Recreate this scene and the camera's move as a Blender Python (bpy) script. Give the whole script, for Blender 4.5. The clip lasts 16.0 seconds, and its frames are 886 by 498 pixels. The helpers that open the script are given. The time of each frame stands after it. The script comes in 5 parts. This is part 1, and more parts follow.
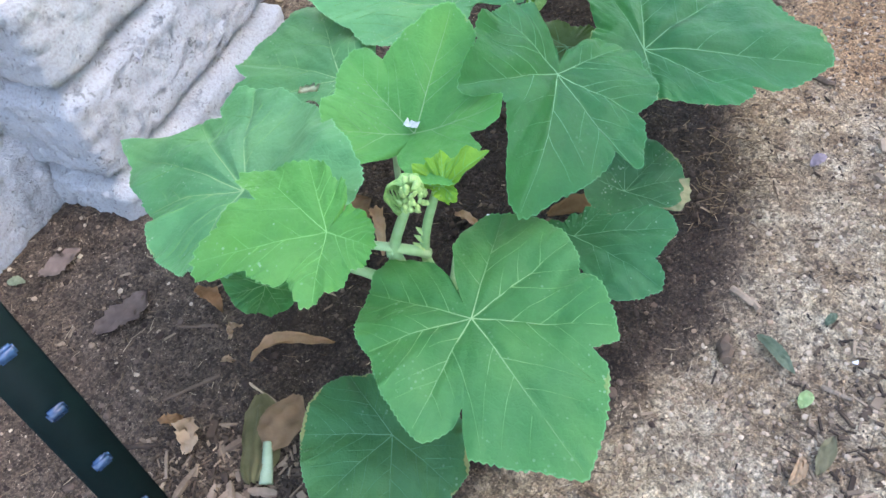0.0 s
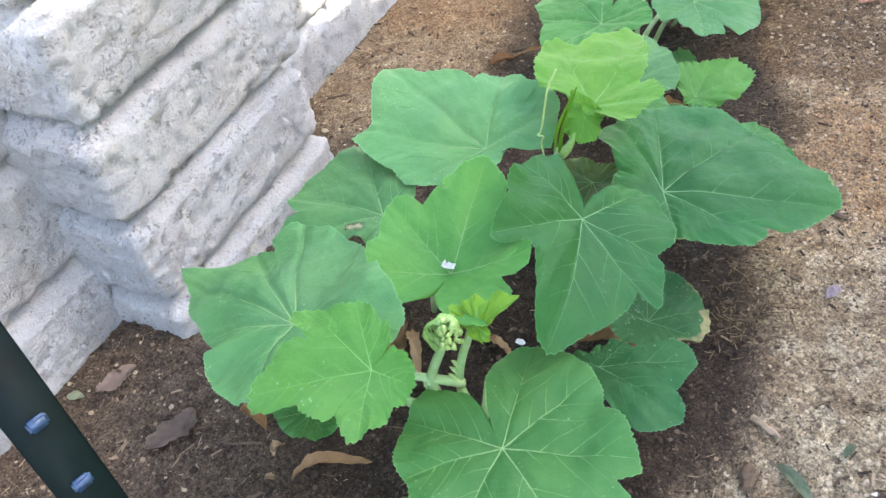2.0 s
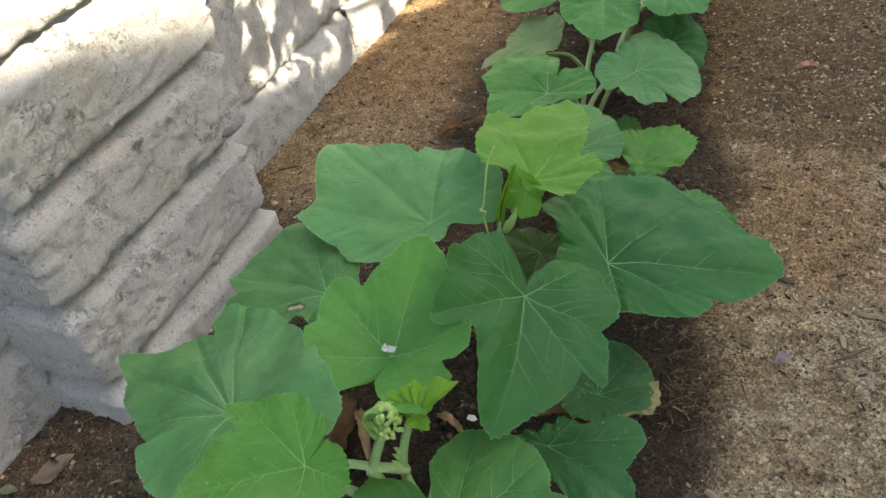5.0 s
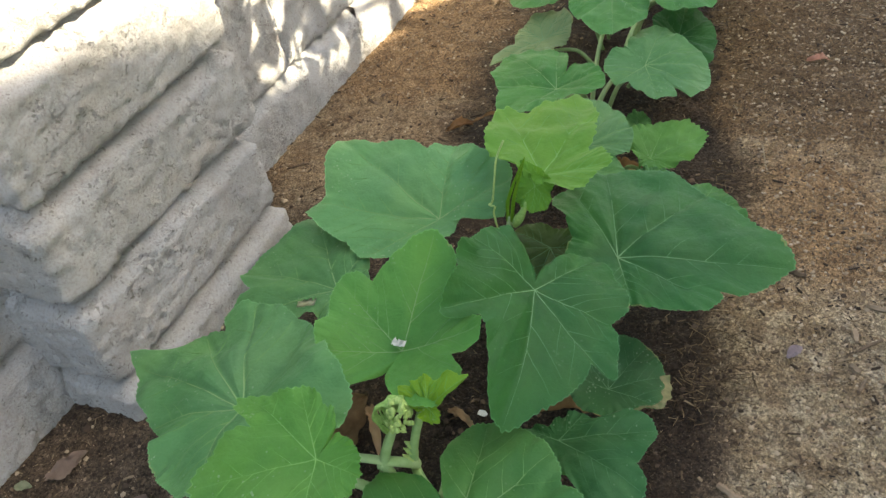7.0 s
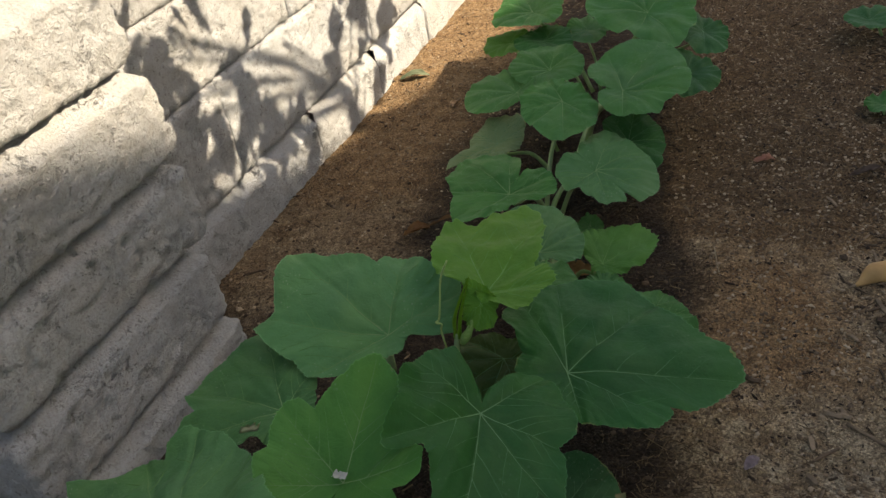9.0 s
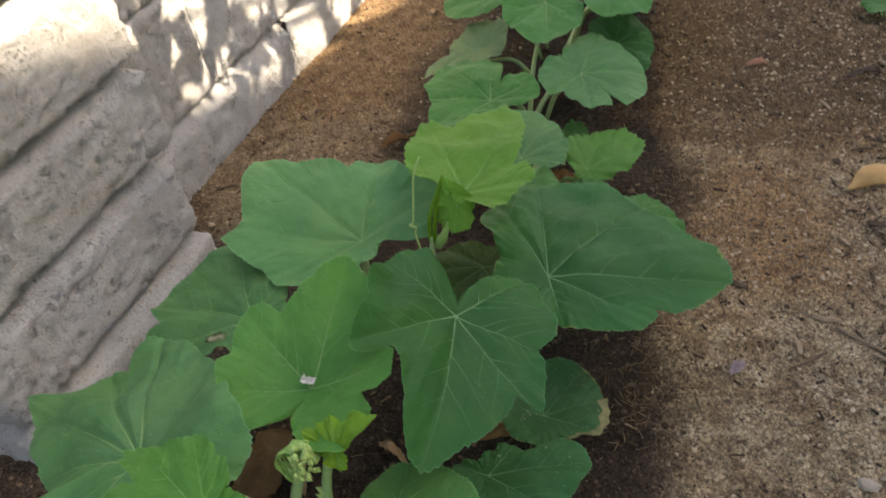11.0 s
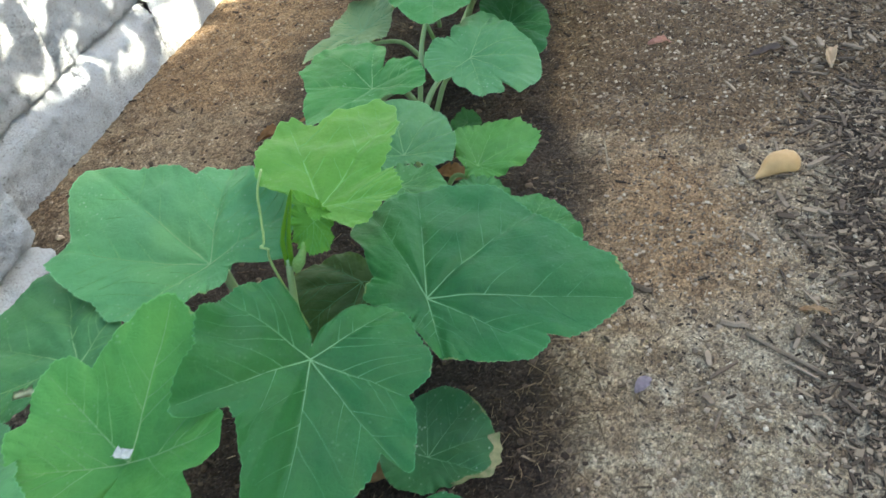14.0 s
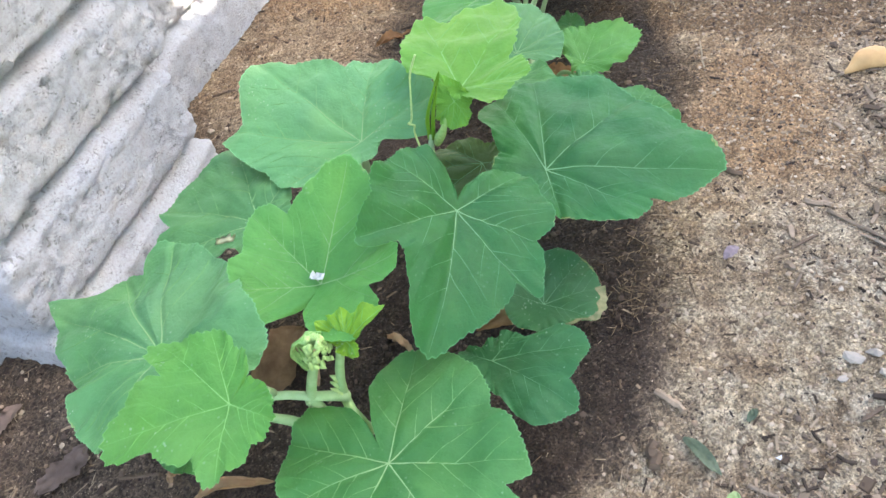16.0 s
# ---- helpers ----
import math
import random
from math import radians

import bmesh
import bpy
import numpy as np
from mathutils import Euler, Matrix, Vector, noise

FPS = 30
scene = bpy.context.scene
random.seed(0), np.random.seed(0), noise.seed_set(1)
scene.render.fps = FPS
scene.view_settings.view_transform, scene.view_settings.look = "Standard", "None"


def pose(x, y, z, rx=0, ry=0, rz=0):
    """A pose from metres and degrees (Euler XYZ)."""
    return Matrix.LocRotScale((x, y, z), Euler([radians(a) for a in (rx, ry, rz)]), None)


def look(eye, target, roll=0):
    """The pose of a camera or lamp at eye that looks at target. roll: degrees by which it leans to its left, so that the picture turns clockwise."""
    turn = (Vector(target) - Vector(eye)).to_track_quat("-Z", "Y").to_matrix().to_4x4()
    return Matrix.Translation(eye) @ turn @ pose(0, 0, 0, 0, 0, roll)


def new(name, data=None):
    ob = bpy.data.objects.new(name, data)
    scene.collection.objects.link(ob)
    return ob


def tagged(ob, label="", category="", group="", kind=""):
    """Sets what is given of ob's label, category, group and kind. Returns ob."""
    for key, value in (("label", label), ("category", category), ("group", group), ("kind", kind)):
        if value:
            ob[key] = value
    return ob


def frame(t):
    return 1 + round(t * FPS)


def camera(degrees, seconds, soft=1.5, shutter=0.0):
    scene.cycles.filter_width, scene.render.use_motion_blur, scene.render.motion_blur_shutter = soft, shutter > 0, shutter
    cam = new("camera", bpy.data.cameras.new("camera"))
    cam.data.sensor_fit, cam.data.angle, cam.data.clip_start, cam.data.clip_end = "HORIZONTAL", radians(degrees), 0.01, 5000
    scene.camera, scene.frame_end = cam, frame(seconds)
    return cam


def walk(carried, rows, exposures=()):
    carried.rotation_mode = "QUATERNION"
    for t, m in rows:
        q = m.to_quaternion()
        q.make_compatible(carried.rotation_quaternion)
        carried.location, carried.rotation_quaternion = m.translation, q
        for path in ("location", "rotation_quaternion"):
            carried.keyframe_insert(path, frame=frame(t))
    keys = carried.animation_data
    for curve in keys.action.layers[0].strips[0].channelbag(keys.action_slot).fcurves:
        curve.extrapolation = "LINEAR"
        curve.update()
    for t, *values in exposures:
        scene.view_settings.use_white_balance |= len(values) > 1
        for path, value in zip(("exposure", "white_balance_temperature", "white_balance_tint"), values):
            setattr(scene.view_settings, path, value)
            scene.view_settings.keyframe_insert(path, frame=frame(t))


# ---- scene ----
cam = camera(57.9, 16.0, soft=1.5, shutter=0.3)
PATH = [
    (0, (0.2662, 0.0509, 0.8400), (-0.0589, 0.5747, 0.0526), -11.54),
    (0.5, (0.2711, 0.0461, 0.8531), (-0.0642, 0.5843, 0.0799), -11.70),
    (1, (0.2750, 0.0402, 0.8720), (-0.0766, 0.5892, 0.1137), -12.33),
    (1.5, (0.2793, 0.0466, 0.9070), (-0.0871, 0.6220, 0.1757), -11.43),
    (2, (0.2768, 0.0404, 0.9223), (-0.1082, 0.6351, 0.2165), -11.71),
    (2.5, (0.2766, 0.0413, 0.9201), (-0.1145, 0.6377, 0.2191), -11.82),
    (3, (0.2863, 0.0550, 0.9279), (-0.0897, 0.6869, 0.2501), -10.10),
    (3.5, (0.2916, 0.0669, 0.9225), (-0.0805, 0.7043, 0.2477), -10.60),
    (4, (0.2948, 0.0840, 0.9314), (-0.0683, 0.7421, 0.2718), -10.21),
    (6.5, (0.2965, 0.0766, 0.9219), (-0.0727, 0.7258, 0.2570), -11.20),
    (7, (0.2979, 0.0775, 0.9242), (-0.0768, 0.7281, 0.2636), -11.47),
    (7.5, (0.3020, 0.0916, 0.9301), (-0.0755, 0.7530, 0.2820), -11.69),
    (8, (0.3111, 0.1054, 0.9440), (-0.0631, 0.7977, 0.3270), -11.23),
    (8.5, (0.3166, 0.1151, 0.9477), (-0.0527, 0.8263, 0.3496), -10.89),
    (8.7, (0.3221, 0.1259, 0.9510), (-0.0373, 0.8455, 0.3569), -10.31),
    (9.7, (0.3252, 0.1265, 0.9431), (-0.0403, 0.8528, 0.3609), -10.70),
    (10.8, (0.3283, 0.1271, 0.9111), (-0.0225, 0.8190, 0.2801), -11.08),
    (11, (0.3267, 0.1462, 0.8862), (-0.0123, 0.8210, 0.2307), -11.25),
    (11.5, (0.3311, 0.1888, 0.8491), (0.0263, 0.8351, 0.1496), -11.56),
    (12, (0.3404, 0.2454, 0.8275), (0.0701, 0.9099, 0.1307), -10.48),
    (12.5, (0.3366, 0.2822, 0.8167), (0.0752, 0.9565, 0.1260), -9.85),
    (13, (0.3374, 0.2936, 0.8189), (0.0771, 0.9800, 0.1398), -9.31),
    (13.5, (0.3448, 0.3183, 0.8159), (0.1085, 1.0192, 0.1429), -7.99),
    (14, (0.3408, 0.2877, 0.8233), (0.0941, 0.9685, 0.1336), -8.83),
    (14.5, (0.3329, 0.2266, 0.8554), (0.0610, 0.8873, 0.1558), -9.87),
    (15, (0.3433, 0.1564, 0.8899), (0.0358, 0.7921, 0.1819), -13.15),
    (15.5, (0.3413, 0.1383, 0.8967), (0.0163, 0.7459, 0.1720), -14.55),
    (16, (0.3355, 0.1253, 0.8985), (0.0105, 0.7136, 0.1580), -14.78),
]
EXPOSURES = [(0, 3.6, 6350, 16), (0.5, 3.9, 6450, 17), (1, 3.95, 6550, 18), (1.5, 3.8, 6700, 18), (2, 3.55, 6950, 14), (2.5, 3.6, 7000, 13), (3, 3, 7900, 9), (3.5, 2.8, 8100, 9), (4, 2.52, 8300, 9), (6.5, 2.5, 8200, 10), (7, 2.55, 8200, 9), (7.5, 2.27, 8500, 10), (8, 1.75, 8400, 13), (8.5, 1.3, 8200, 12), (8.7, 1.1, 8200, 12), (10.8, 1.75, 8400, 17), (11, 2.15, 8500, 16), (11.5, 2.85, 7500, 13), (12, 2.98, 6450, 8), (12.5, 2.9, 6350, 9), (13, 2.83, 8500, 10), (13.5, 2.84, 7900, 9), (14, 2.93, 6650, 3), (14.5, 3.2, 6350, 5), (15, 3.02, 7900, 9), (15.5, 3.48, 7500, 15), (16, 3.6, 6950, 14)]
walk(cam, [(t, look(eye, target, roll)) for t, eye, target, roll in PATH], EXPOSURES)

# ---- light ----
SUN_UP, SUN_AZ = radians(42), radians(20)
TO_SUN = Vector((math.cos(SUN_UP) * math.cos(SUN_AZ), math.cos(SUN_UP) * math.sin(SUN_AZ), math.sin(SUN_UP)))
world = bpy.data.worlds.new("sky")
scene.world = world
world.use_nodes = True
sky = world.node_tree.nodes.new("ShaderNodeTexSky")
sky.sky_type, sky.sun_disc = "NISHITA", False
sky.sun_elevation, sky.sun_rotation = SUN_UP, math.pi / 2 - SUN_AZ
sky.air_density, sky.dust_density = 1.0, 2.5
world.node_tree.links.new(sky.outputs[0], world.node_tree.nodes["Background"].inputs[0])
world.node_tree.nodes["Background"].inputs[1].default_value = 0.10
sun = new("sun", bpy.data.lights.new("sun", "SUN"))
sun.data.energy, sun.data.angle, sun.data.color = 5.0, radians(0.53), (1.0, 0.93, 0.82)
sun.matrix_world = look(TO_SUN * 20, (0, 0, 0))


# ---- materials ----
class Nodes:
    """A short way to wire a node material."""

    def __init__(self, name):
        self.mat = bpy.data.materials.new(name)
        self.mat.use_nodes = True
        self.tree = self.mat.node_tree
        self.shader = self.tree.nodes["Principled BSDF"]
        self.out = self.tree.nodes["Material Output"]

    def node(self, kind, **values):
        made = self.tree.nodes.new(kind)
        for key, value in values.items():
            if isinstance(value, bpy.types.NodeSocket):
                self.tree.links.new(value, made.inputs[key.replace("_", " ")])
            else:
                made.inputs[key.replace("_", " ")].default_value = value
        return made

    def place(self):
        return self.tree.nodes.new("ShaderNodeTexCoord").outputs["Object"]

    def world_place(self):
        return self.tree.nodes.new("ShaderNodeNewGeometry").outputs["Position"]

    def noise(self, vector, scale, detail=4.0, rough=0.6):
        return self.node("ShaderNodeTexNoise", Vector=vector, Scale=scale, Detail=detail, Roughness=rough).outputs["Fac"]

    def ramp(self, factor, stops):
        made = self.tree.nodes.new("ShaderNodeValToRGB")
        line = made.color_ramp.elements
        for k, (at, colour) in enumerate(stops):
            spot = line[k] if k < 2 else line.new(at)
            spot.position, spot.color = at, (*colour, 1)
        self.tree.links.new(factor, made.inputs[0])
        return made.outputs[0]

    def mix(self, factor, a, b, blend="MIX"):
        made = self.tree.nodes.new("ShaderNodeMix")
        made.data_type, made.blend_type = "RGBA", blend
        for socket, value in ((made.inputs[0], factor), (made.inputs[6], a), (made.inputs[7], b)):
            if isinstance(value, bpy.types.NodeSocket):
                self.tree.links.new(value, socket)
            else:
                socket.default_value = value if isinstance(value, float) else (*value, 1)
        return made.outputs[2]

    def maths(self, what, a, b=0.0):
        made = self.tree.nodes.new("ShaderNodeMath")
        made.operation = what
        for socket, value in zip(made.inputs, (a, b)):
            if isinstance(value, bpy.types.NodeSocket):
                self.tree.links.new(value, socket)
            else:
                socket.default_value = value
        return made.outputs[0]

    def attribute(self, name):
        made = self.tree.nodes.new("ShaderNodeAttribute")
        made.attribute_name = name
        return made.outputs["Fac"]

    def chance(self):
        return self.tree.nodes.new("ShaderNodeObjectInfo").outputs["Random"]

    def bump(self, height, strength, distance):
        return self.node("ShaderNodeBump", Height=height, Strength=strength, Distance=distance).outputs[0]

    def finish(self, colour, rough, normal=None, specular=0.3, metal=0.0):
        for key, value in (("Base Color", colour), ("Roughness", rough), ("Specular IOR Level", specular), ("Metallic", metal), ("Normal", normal)):
            if value is None:
                continue
            if isinstance(value, bpy.types.NodeSocket):
                self.tree.links.new(value, self.shader.inputs[key])
            else:
                self.shader.inputs[key].default_value = (*value, 1) if isinstance(value, tuple) else value
        return self.mat


def leaf_material(name, deep, light, wear=0.0, glow=0.3, dust=0.65):
    """A squash leaf: deeper green round the stalk, mottled, finely netted, flecked with pale specks; light passes through in part."""
    n = Nodes(name)
    p = n.place()
    rim = n.attribute("rim")
    broad, fine = n.noise(p, 7, 4, 0.55), n.noise(p, 70, 5, 0.7)
    share = n.maths("ADD", n.maths("MULTIPLY", broad, 0.75), n.maths("MULTIPLY", rim, 0.30))
    colour = n.ramp(share, ((0.32, deep), (0.58, tuple((a + b) / 2 for a, b in zip(deep, light))), (0.80, light)))
    colour = n.mix(n.maths("MULTIPLY", fine, 0.46), colour, tuple(c * 0.5 for c in deep))
    sunny = n.ramp(n.noise(p, 11, 3, 0.5), ((0.50, (0, 0, 0)), (0.70, (1, 1, 1))))
    colour = n.mix(n.maths("MULTIPLY", sunny, 0.30), colour, (light[0] * 1.35, light[1] * 1.10, light[2] * 0.8))
    tone = n.node("ShaderNodeHueSaturation", Color=colour, Value=n.maths("ADD", n.maths("MULTIPLY", n.chance(), 0.2), 0.9)).outputs[0]
    net = n.tree.nodes.new("ShaderNodeTexVoronoi")
    net.feature = "DISTANCE_TO_EDGE"
    net.inputs["Scale"].default_value = 150.0
    n.tree.links.new(n.mix(0.03, p, n.node("ShaderNodeTexNoise", Vector=p, Scale=25.0).outputs["Color"]), net.inputs["Vector"])
    quilt = n.ramp(net.outputs["Distance"], ((0.0, (0, 0, 0)), (0.14, (1, 1, 1))))
    tone = n.mix(n.maths("MULTIPLY", n.maths("SUBTRACT", 1.0, quilt), 0.06), tone, tuple(c * 1.5 for c in light))
    spot = n.node("ShaderNodeTexVoronoi", Vector=p, Scale=150.0)
    web = n.maths("LESS_THAN", spot.outputs["Distance"], n.maths("MULTIPLY", n.noise(p, 34, 3, 0.7), 0.36))
    patch = n.ramp(n.noise(p, 15, 4, 0.65), ((0.50, (0.0, 0.0, 0.0)), (0.66, (1, 1, 1))))
    tone = n.mix(n.maths("MULTIPLY", n.maths("MULTIPLY", web, patch), dust), tone, (0.34, 0.46, 0.30))
    film = n.ramp(n.noise(p, 5, 4, 0.6), ((0.48, (0, 0, 0)), (0.72, (1, 1, 1))))
    tone = n.mix(n.maths("MULTIPLY", film, 0.16 * dust), tone, (0.30, 0.40, 0.30))
    edge = n.maths("GREATER_THAN", n.maths("ADD", rim, n.maths("MULTIPLY", n.noise(p, 16, 4), 0.34)), 1.215 - 0.06 * wear)
    tone = n.mix(n.maths("MULTIPLY", edge, 0.25 + 0.6 * wear), tone, (0.34, 0.30, 0.10))
    tone = n.mix(n.maths("MULTIPLY", n.maths("GREATER_THAN", rim, 0.991), 0.4), tone, tuple(c * 1.5 + 0.07 for c in light))
    height = n.maths("ADD", n.maths("MULTIPLY", quilt, 0.06), n.maths("ADD", n.noise(p, 34, 5, 0.55), n.maths("MULTIPLY", fine, 0.3)))
    normal = n.bump(height, 0.62, 0.0042)
    n.finish(tone, n.maths("ADD", n.maths("MULTIPLY", fine, 0.22), 0.45), normal, 0.27)
    through_light = n.node("ShaderNodeBsdfTranslucent", Color=n.mix(0.5, tone, (0.2, 0.3, 0.03)), Normal=normal)
    both = n.node("ShaderNodeMixShader", Fac=glow)
    n.tree.links.new(n.shader.outputs[0], both.inputs[1])
    n.tree.links.new(through_light.outputs[0], both.inputs[2])
    n.tree.links.new(both.outputs[0], n.out.inputs[0])
    return n.mat


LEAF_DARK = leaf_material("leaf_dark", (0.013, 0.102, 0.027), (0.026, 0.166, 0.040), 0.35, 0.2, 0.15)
LEAF_MID = leaf_material("leaf_mid", (0.032, 0.172, 0.040), (0.062, 0.250, 0.062), 0.15, 0.25)
LEAF_BRIGHT = leaf_material("leaf_bright", (0.064, 0.250, 0.042), (0.104, 0.332, 0.066), 0.05, 0.35)
LEAF_LIME = leaf_material("leaf_lime", (0.088, 0.300, 0.036), (0.144, 0.385, 0.056), 0.05, 0.38, 0.2)
# Old leaf's olive, darkened: the shade beneath other leaves is in the colour.
LEAF_OLD_SHADED = leaf_material("leaf_old_shaded", (0.026, 0.066, 0.014), (0.055, 0.110, 0.024), 0.6, 0.25, 0.2)
LEAF_FADED = leaf_material("leaf_faded", (0.130, 0.235, 0.105), (0.235, 0.340, 0.175), 0.8, 0.3, 0.6)
LEAF_FRESH = leaf_material("leaf_fresh", (0.050, 0.222, 0.045), (0.088, 0.312, 0.066), 0.1, 0.3, 0.3)
LEAF_DUSTY = leaf_material("leaf_dusty", (0.058, 0.212, 0.074), (0.104, 0.296, 0.108), 0.2, 0.25, 0.8)
LEAF_SILVERY = leaf_material("leaf_silvery", (0.072, 0.255, 0.092), (0.126, 0.350, 0.132), 0.2, 0.25, 0.6)
LEAF_COOL = leaf_material("leaf_cool", (0.032, 0.152, 0.037), (0.060, 0.222, 0.056), 0.15, 0.25, 0.3)
LEAF_YOUNG = leaf_material("leaf_young", (0.138, 0.340, 0.025), (0.202, 0.430, 0.040), 0.0, 0.4)
LEAF_PALE = leaf_material("leaf_pale", (0.027, 0.125, 0.038), (0.056, 0.180, 0.056), 0.8, 0.25, 0.45)


def plain_material(name, low, high, scale, rough=0.7, relief=0.3, depth=0.001, specular=0.25, metal=0.0):
    n = Nodes(name)
    p = n.place()
    fac = n.maths("ADD", n.maths("MULTIPLY", n.noise(p, scale, 5, 0.65), 0.7), n.maths("MULTIPLY", n.chance(), 0.3))
    colour = n.ramp(fac, ((0.28, low), (0.72, high)))
    return n.finish(colour, rough, n.bump(n.noise(p, scale * 3, 5, 0.7), relief, depth), specular, metal)




def vein_material(name, leaf_green, pale):
    n = Nodes(name)
    colour = n.mix(n.attribute("pale"), leaf_green, n.mix(n.noise(n.place(), 60, 3), pale, tuple(c * 0.8 for c in pale)))
    return n.finish(colour, 0.6, None, 0.25)


VEIN = vein_material("leaf_vein", (0.066, 0.235, 0.042), (0.30, 0.44, 0.20))
VEIN_BRIGHT = vein_material("leaf_vein_bright", (0.095, 0.310, 0.050), (0.25, 0.46, 0.14))
VEIN_DULL = vein_material("leaf_vein_dull", (0.032, 0.150, 0.042), (0.21, 0.385, 0.185))
STEM = plain_material("squash_stem", (0.20, 0.36, 0.13), (0.37, 0.51, 0.27), 45, 0.55, 0.4, 0.001)
BUD = plain_material("squash_bud", (0.17, 0.35, 0.085), (0.42, 0.57, 0.21), 260, 0.65, 0.6, 0.002)
DRY = plain_material("dry_leaf", (0.24, 0.12, 0.05), (0.52, 0.32, 0.15), 25, 0.75, 0.5, 0.002)
DRY_TAN = plain_material("dry_leaf_tan", (0.33, 0.20, 0.09), (0.66, 0.47, 0.27), 38, 0.75, 0.8, 0.003)
DRY_PALE = plain_material("dry_leaf_pale", (0.48, 0.31, 0.16), (0.72, 0.55, 0.36), 30, 0.75, 0.5, 0.002)
DRY_CREAM = plain_material("torn_leaf_edge", (0.60, 0.60, 0.40), (0.82, 0.82, 0.62), 40, 0.75, 0.5, 0.001)
DRY_RIM = plain_material("dried_leaf_margin", (0.07, 0.11, 0.04), (0.42, 0.36, 0.20), 45, 0.75, 0.6, 0.002)
DRY_GREY = plain_material("dry_leaf_grey", (0.15, 0.115, 0.092), (0.34, 0.26, 0.21), 25, 0.8, 0.5, 0.002)
PALE_STALK = plain_material("limp_stalk", (0.22, 0.30, 0.17), (0.36, 0.44, 0.30), 40, 0.6, 0.4, 0.001)
WITHERED = plain_material("withered_green", (0.075, 0.088, 0.030), (0.235, 0.215, 0.098), 22, 0.7, 0.6, 0.002)
DRY_TIP = plain_material("browned_leaf", (0.17, 0.105, 0.055), (0.37, 0.255, 0.14), 28, 0.75, 0.6, 0.002)
FRESH_BIT = plain_material("fallen_green_leaf", (0.12, 0.17, 0.10), (0.33, 0.38, 0.25), 40, 0.6, 0.5, 0.002)
OLIVE_BIT = plain_material("olive_fallen_leaf", (0.20, 0.19, 0.10), (0.36, 0.33, 0.20), 30, 0.65, 0.4, 0.001)
LIME_BIT = plain_material("pale_green_scrap", (0.25, 0.42, 0.12), (0.45, 0.58, 0.28), 40, 0.6, 0.4, 0.001)
LILAC_BIT = plain_material("lilac_scrap", (0.34, 0.28, 0.31), (0.50, 0.43, 0.45), 40, 0.7, 0.3, 0.001)
PINK_BIT = plain_material("pink_petal", (0.42, 0.20, 0.14), (0.60, 0.34, 0.25), 50, 0.7, 0.5, 0.002)
WOOD_GREY = plain_material("weathered_wood", (0.095, 0.068, 0.044), (0.31, 0.235, 0.16), 45, 0.85, 0.6, 0.001)
WOOD_DARK = plain_material("dark_mulch", (0.033, 0.023, 0.016), (0.150, 0.106, 0.070), 50, 0.85, 0.6, 0.001)
STRAW = plain_material("straw", (0.20, 0.15, 0.09), (0.46, 0.37, 0.24), 30, 0.8)
POST_GREEN = plain_material("green_enamel", (0.003, 0.008, 0.008), (0.006, 0.016, 0.015), 30, 0.55, 0.2, 0.0006, 0.12)
# Worn studs; the blue of the reflected sky is put into the base colour.
STUD = plain_material("worn_stud_sky_blue", (0.010, 0.027, 0.06), (0.040, 0.090, 0.175), 120, 0.25, 0.3, 0.0004, 0.6)
GOURD = plain_material("dry_gourd_skin", (0.36, 0.21, 0.085), (0.58, 0.38, 0.17), 26, 0.6, 0.5, 0.003)
STONE = plain_material("tan_stone", (0.25, 0.215, 0.17), (0.40, 0.35, 0.28), 90, 0.85, 0.5, 0.001)
WHITE_BIT = plain_material("white_flake", (0.72, 0.71, 0.69), (0.88, 0.87, 0.86), 60, 0.8)
PLASTER = plain_material("shade_wall_plaster", (0.50, 0.45, 0.38), (0.60, 0.55, 0.47), 6, 0.9, 0.3, 0.003)
BARK = plain_material("bark", (0.10, 0.075, 0.055), (0.22, 0.17, 0.13), 30, 0.9, 0.8, 0.004)
TREE_LEAF = leaf_material("tree_leaf", (0.04, 0.10, 0.025), (0.07, 0.15, 0.04), 0.0, 0.2)


def stuff_material(name, low, mid, high):
    """Joined small pieces, each with a tone of its own."""
    n = Nodes(name)
    per = n.tree.nodes.new("ShaderNodeNewGeometry").outputs["Random Per Island"]
    p = n.place()
    colour = n.ramp(per, ((0.0, low), (0.55, mid), (1.0, high)))
    colour = n.mix(n.maths("MULTIPLY", n.noise(p, 160, 4), 0.5), colour, tuple(c * 0.55 for c in mid))
    return n.finish(colour, 0.85, n.bump(n.noise(p, 300, 3), 0.4, 0.0008), 0.2)


GRAVEL = stuff_material("gravel", (0.095, 0.070, 0.048), (0.31, 0.225, 0.145), (0.58, 0.475, 0.335))
PALE_GRAVEL = stuff_material("pale_gravel", (0.18, 0.130, 0.085), (0.36, 0.285, 0.19), (0.60, 0.51, 0.37))
CRUMBS = stuff_material("soil_crumbs", (0.030, 0.020, 0.014), (0.070, 0.048, 0.034), (0.17, 0.124, 0.088))
CHIPS = stuff_material("mulch_chips", (0.024, 0.017, 0.012), (0.100, 0.070, 0.045), (0.38, 0.285, 0.185))
LITTER = stuff_material("straw_litter", (0.075, 0.050, 0.030), (0.24, 0.17, 0.10), (0.56, 0.46, 0.31))
BROWN_BITS = stuff_material("brown_grass", (0.045, 0.030, 0.018), (0.115, 0.079, 0.046), (0.33, 0.25, 0.15))
DARK_BITS = stuff_material("dark_flecks", (0.022, 0.017, 0.013), (0.068, 0.050, 0.037), (0.17, 0.128, 0.092))


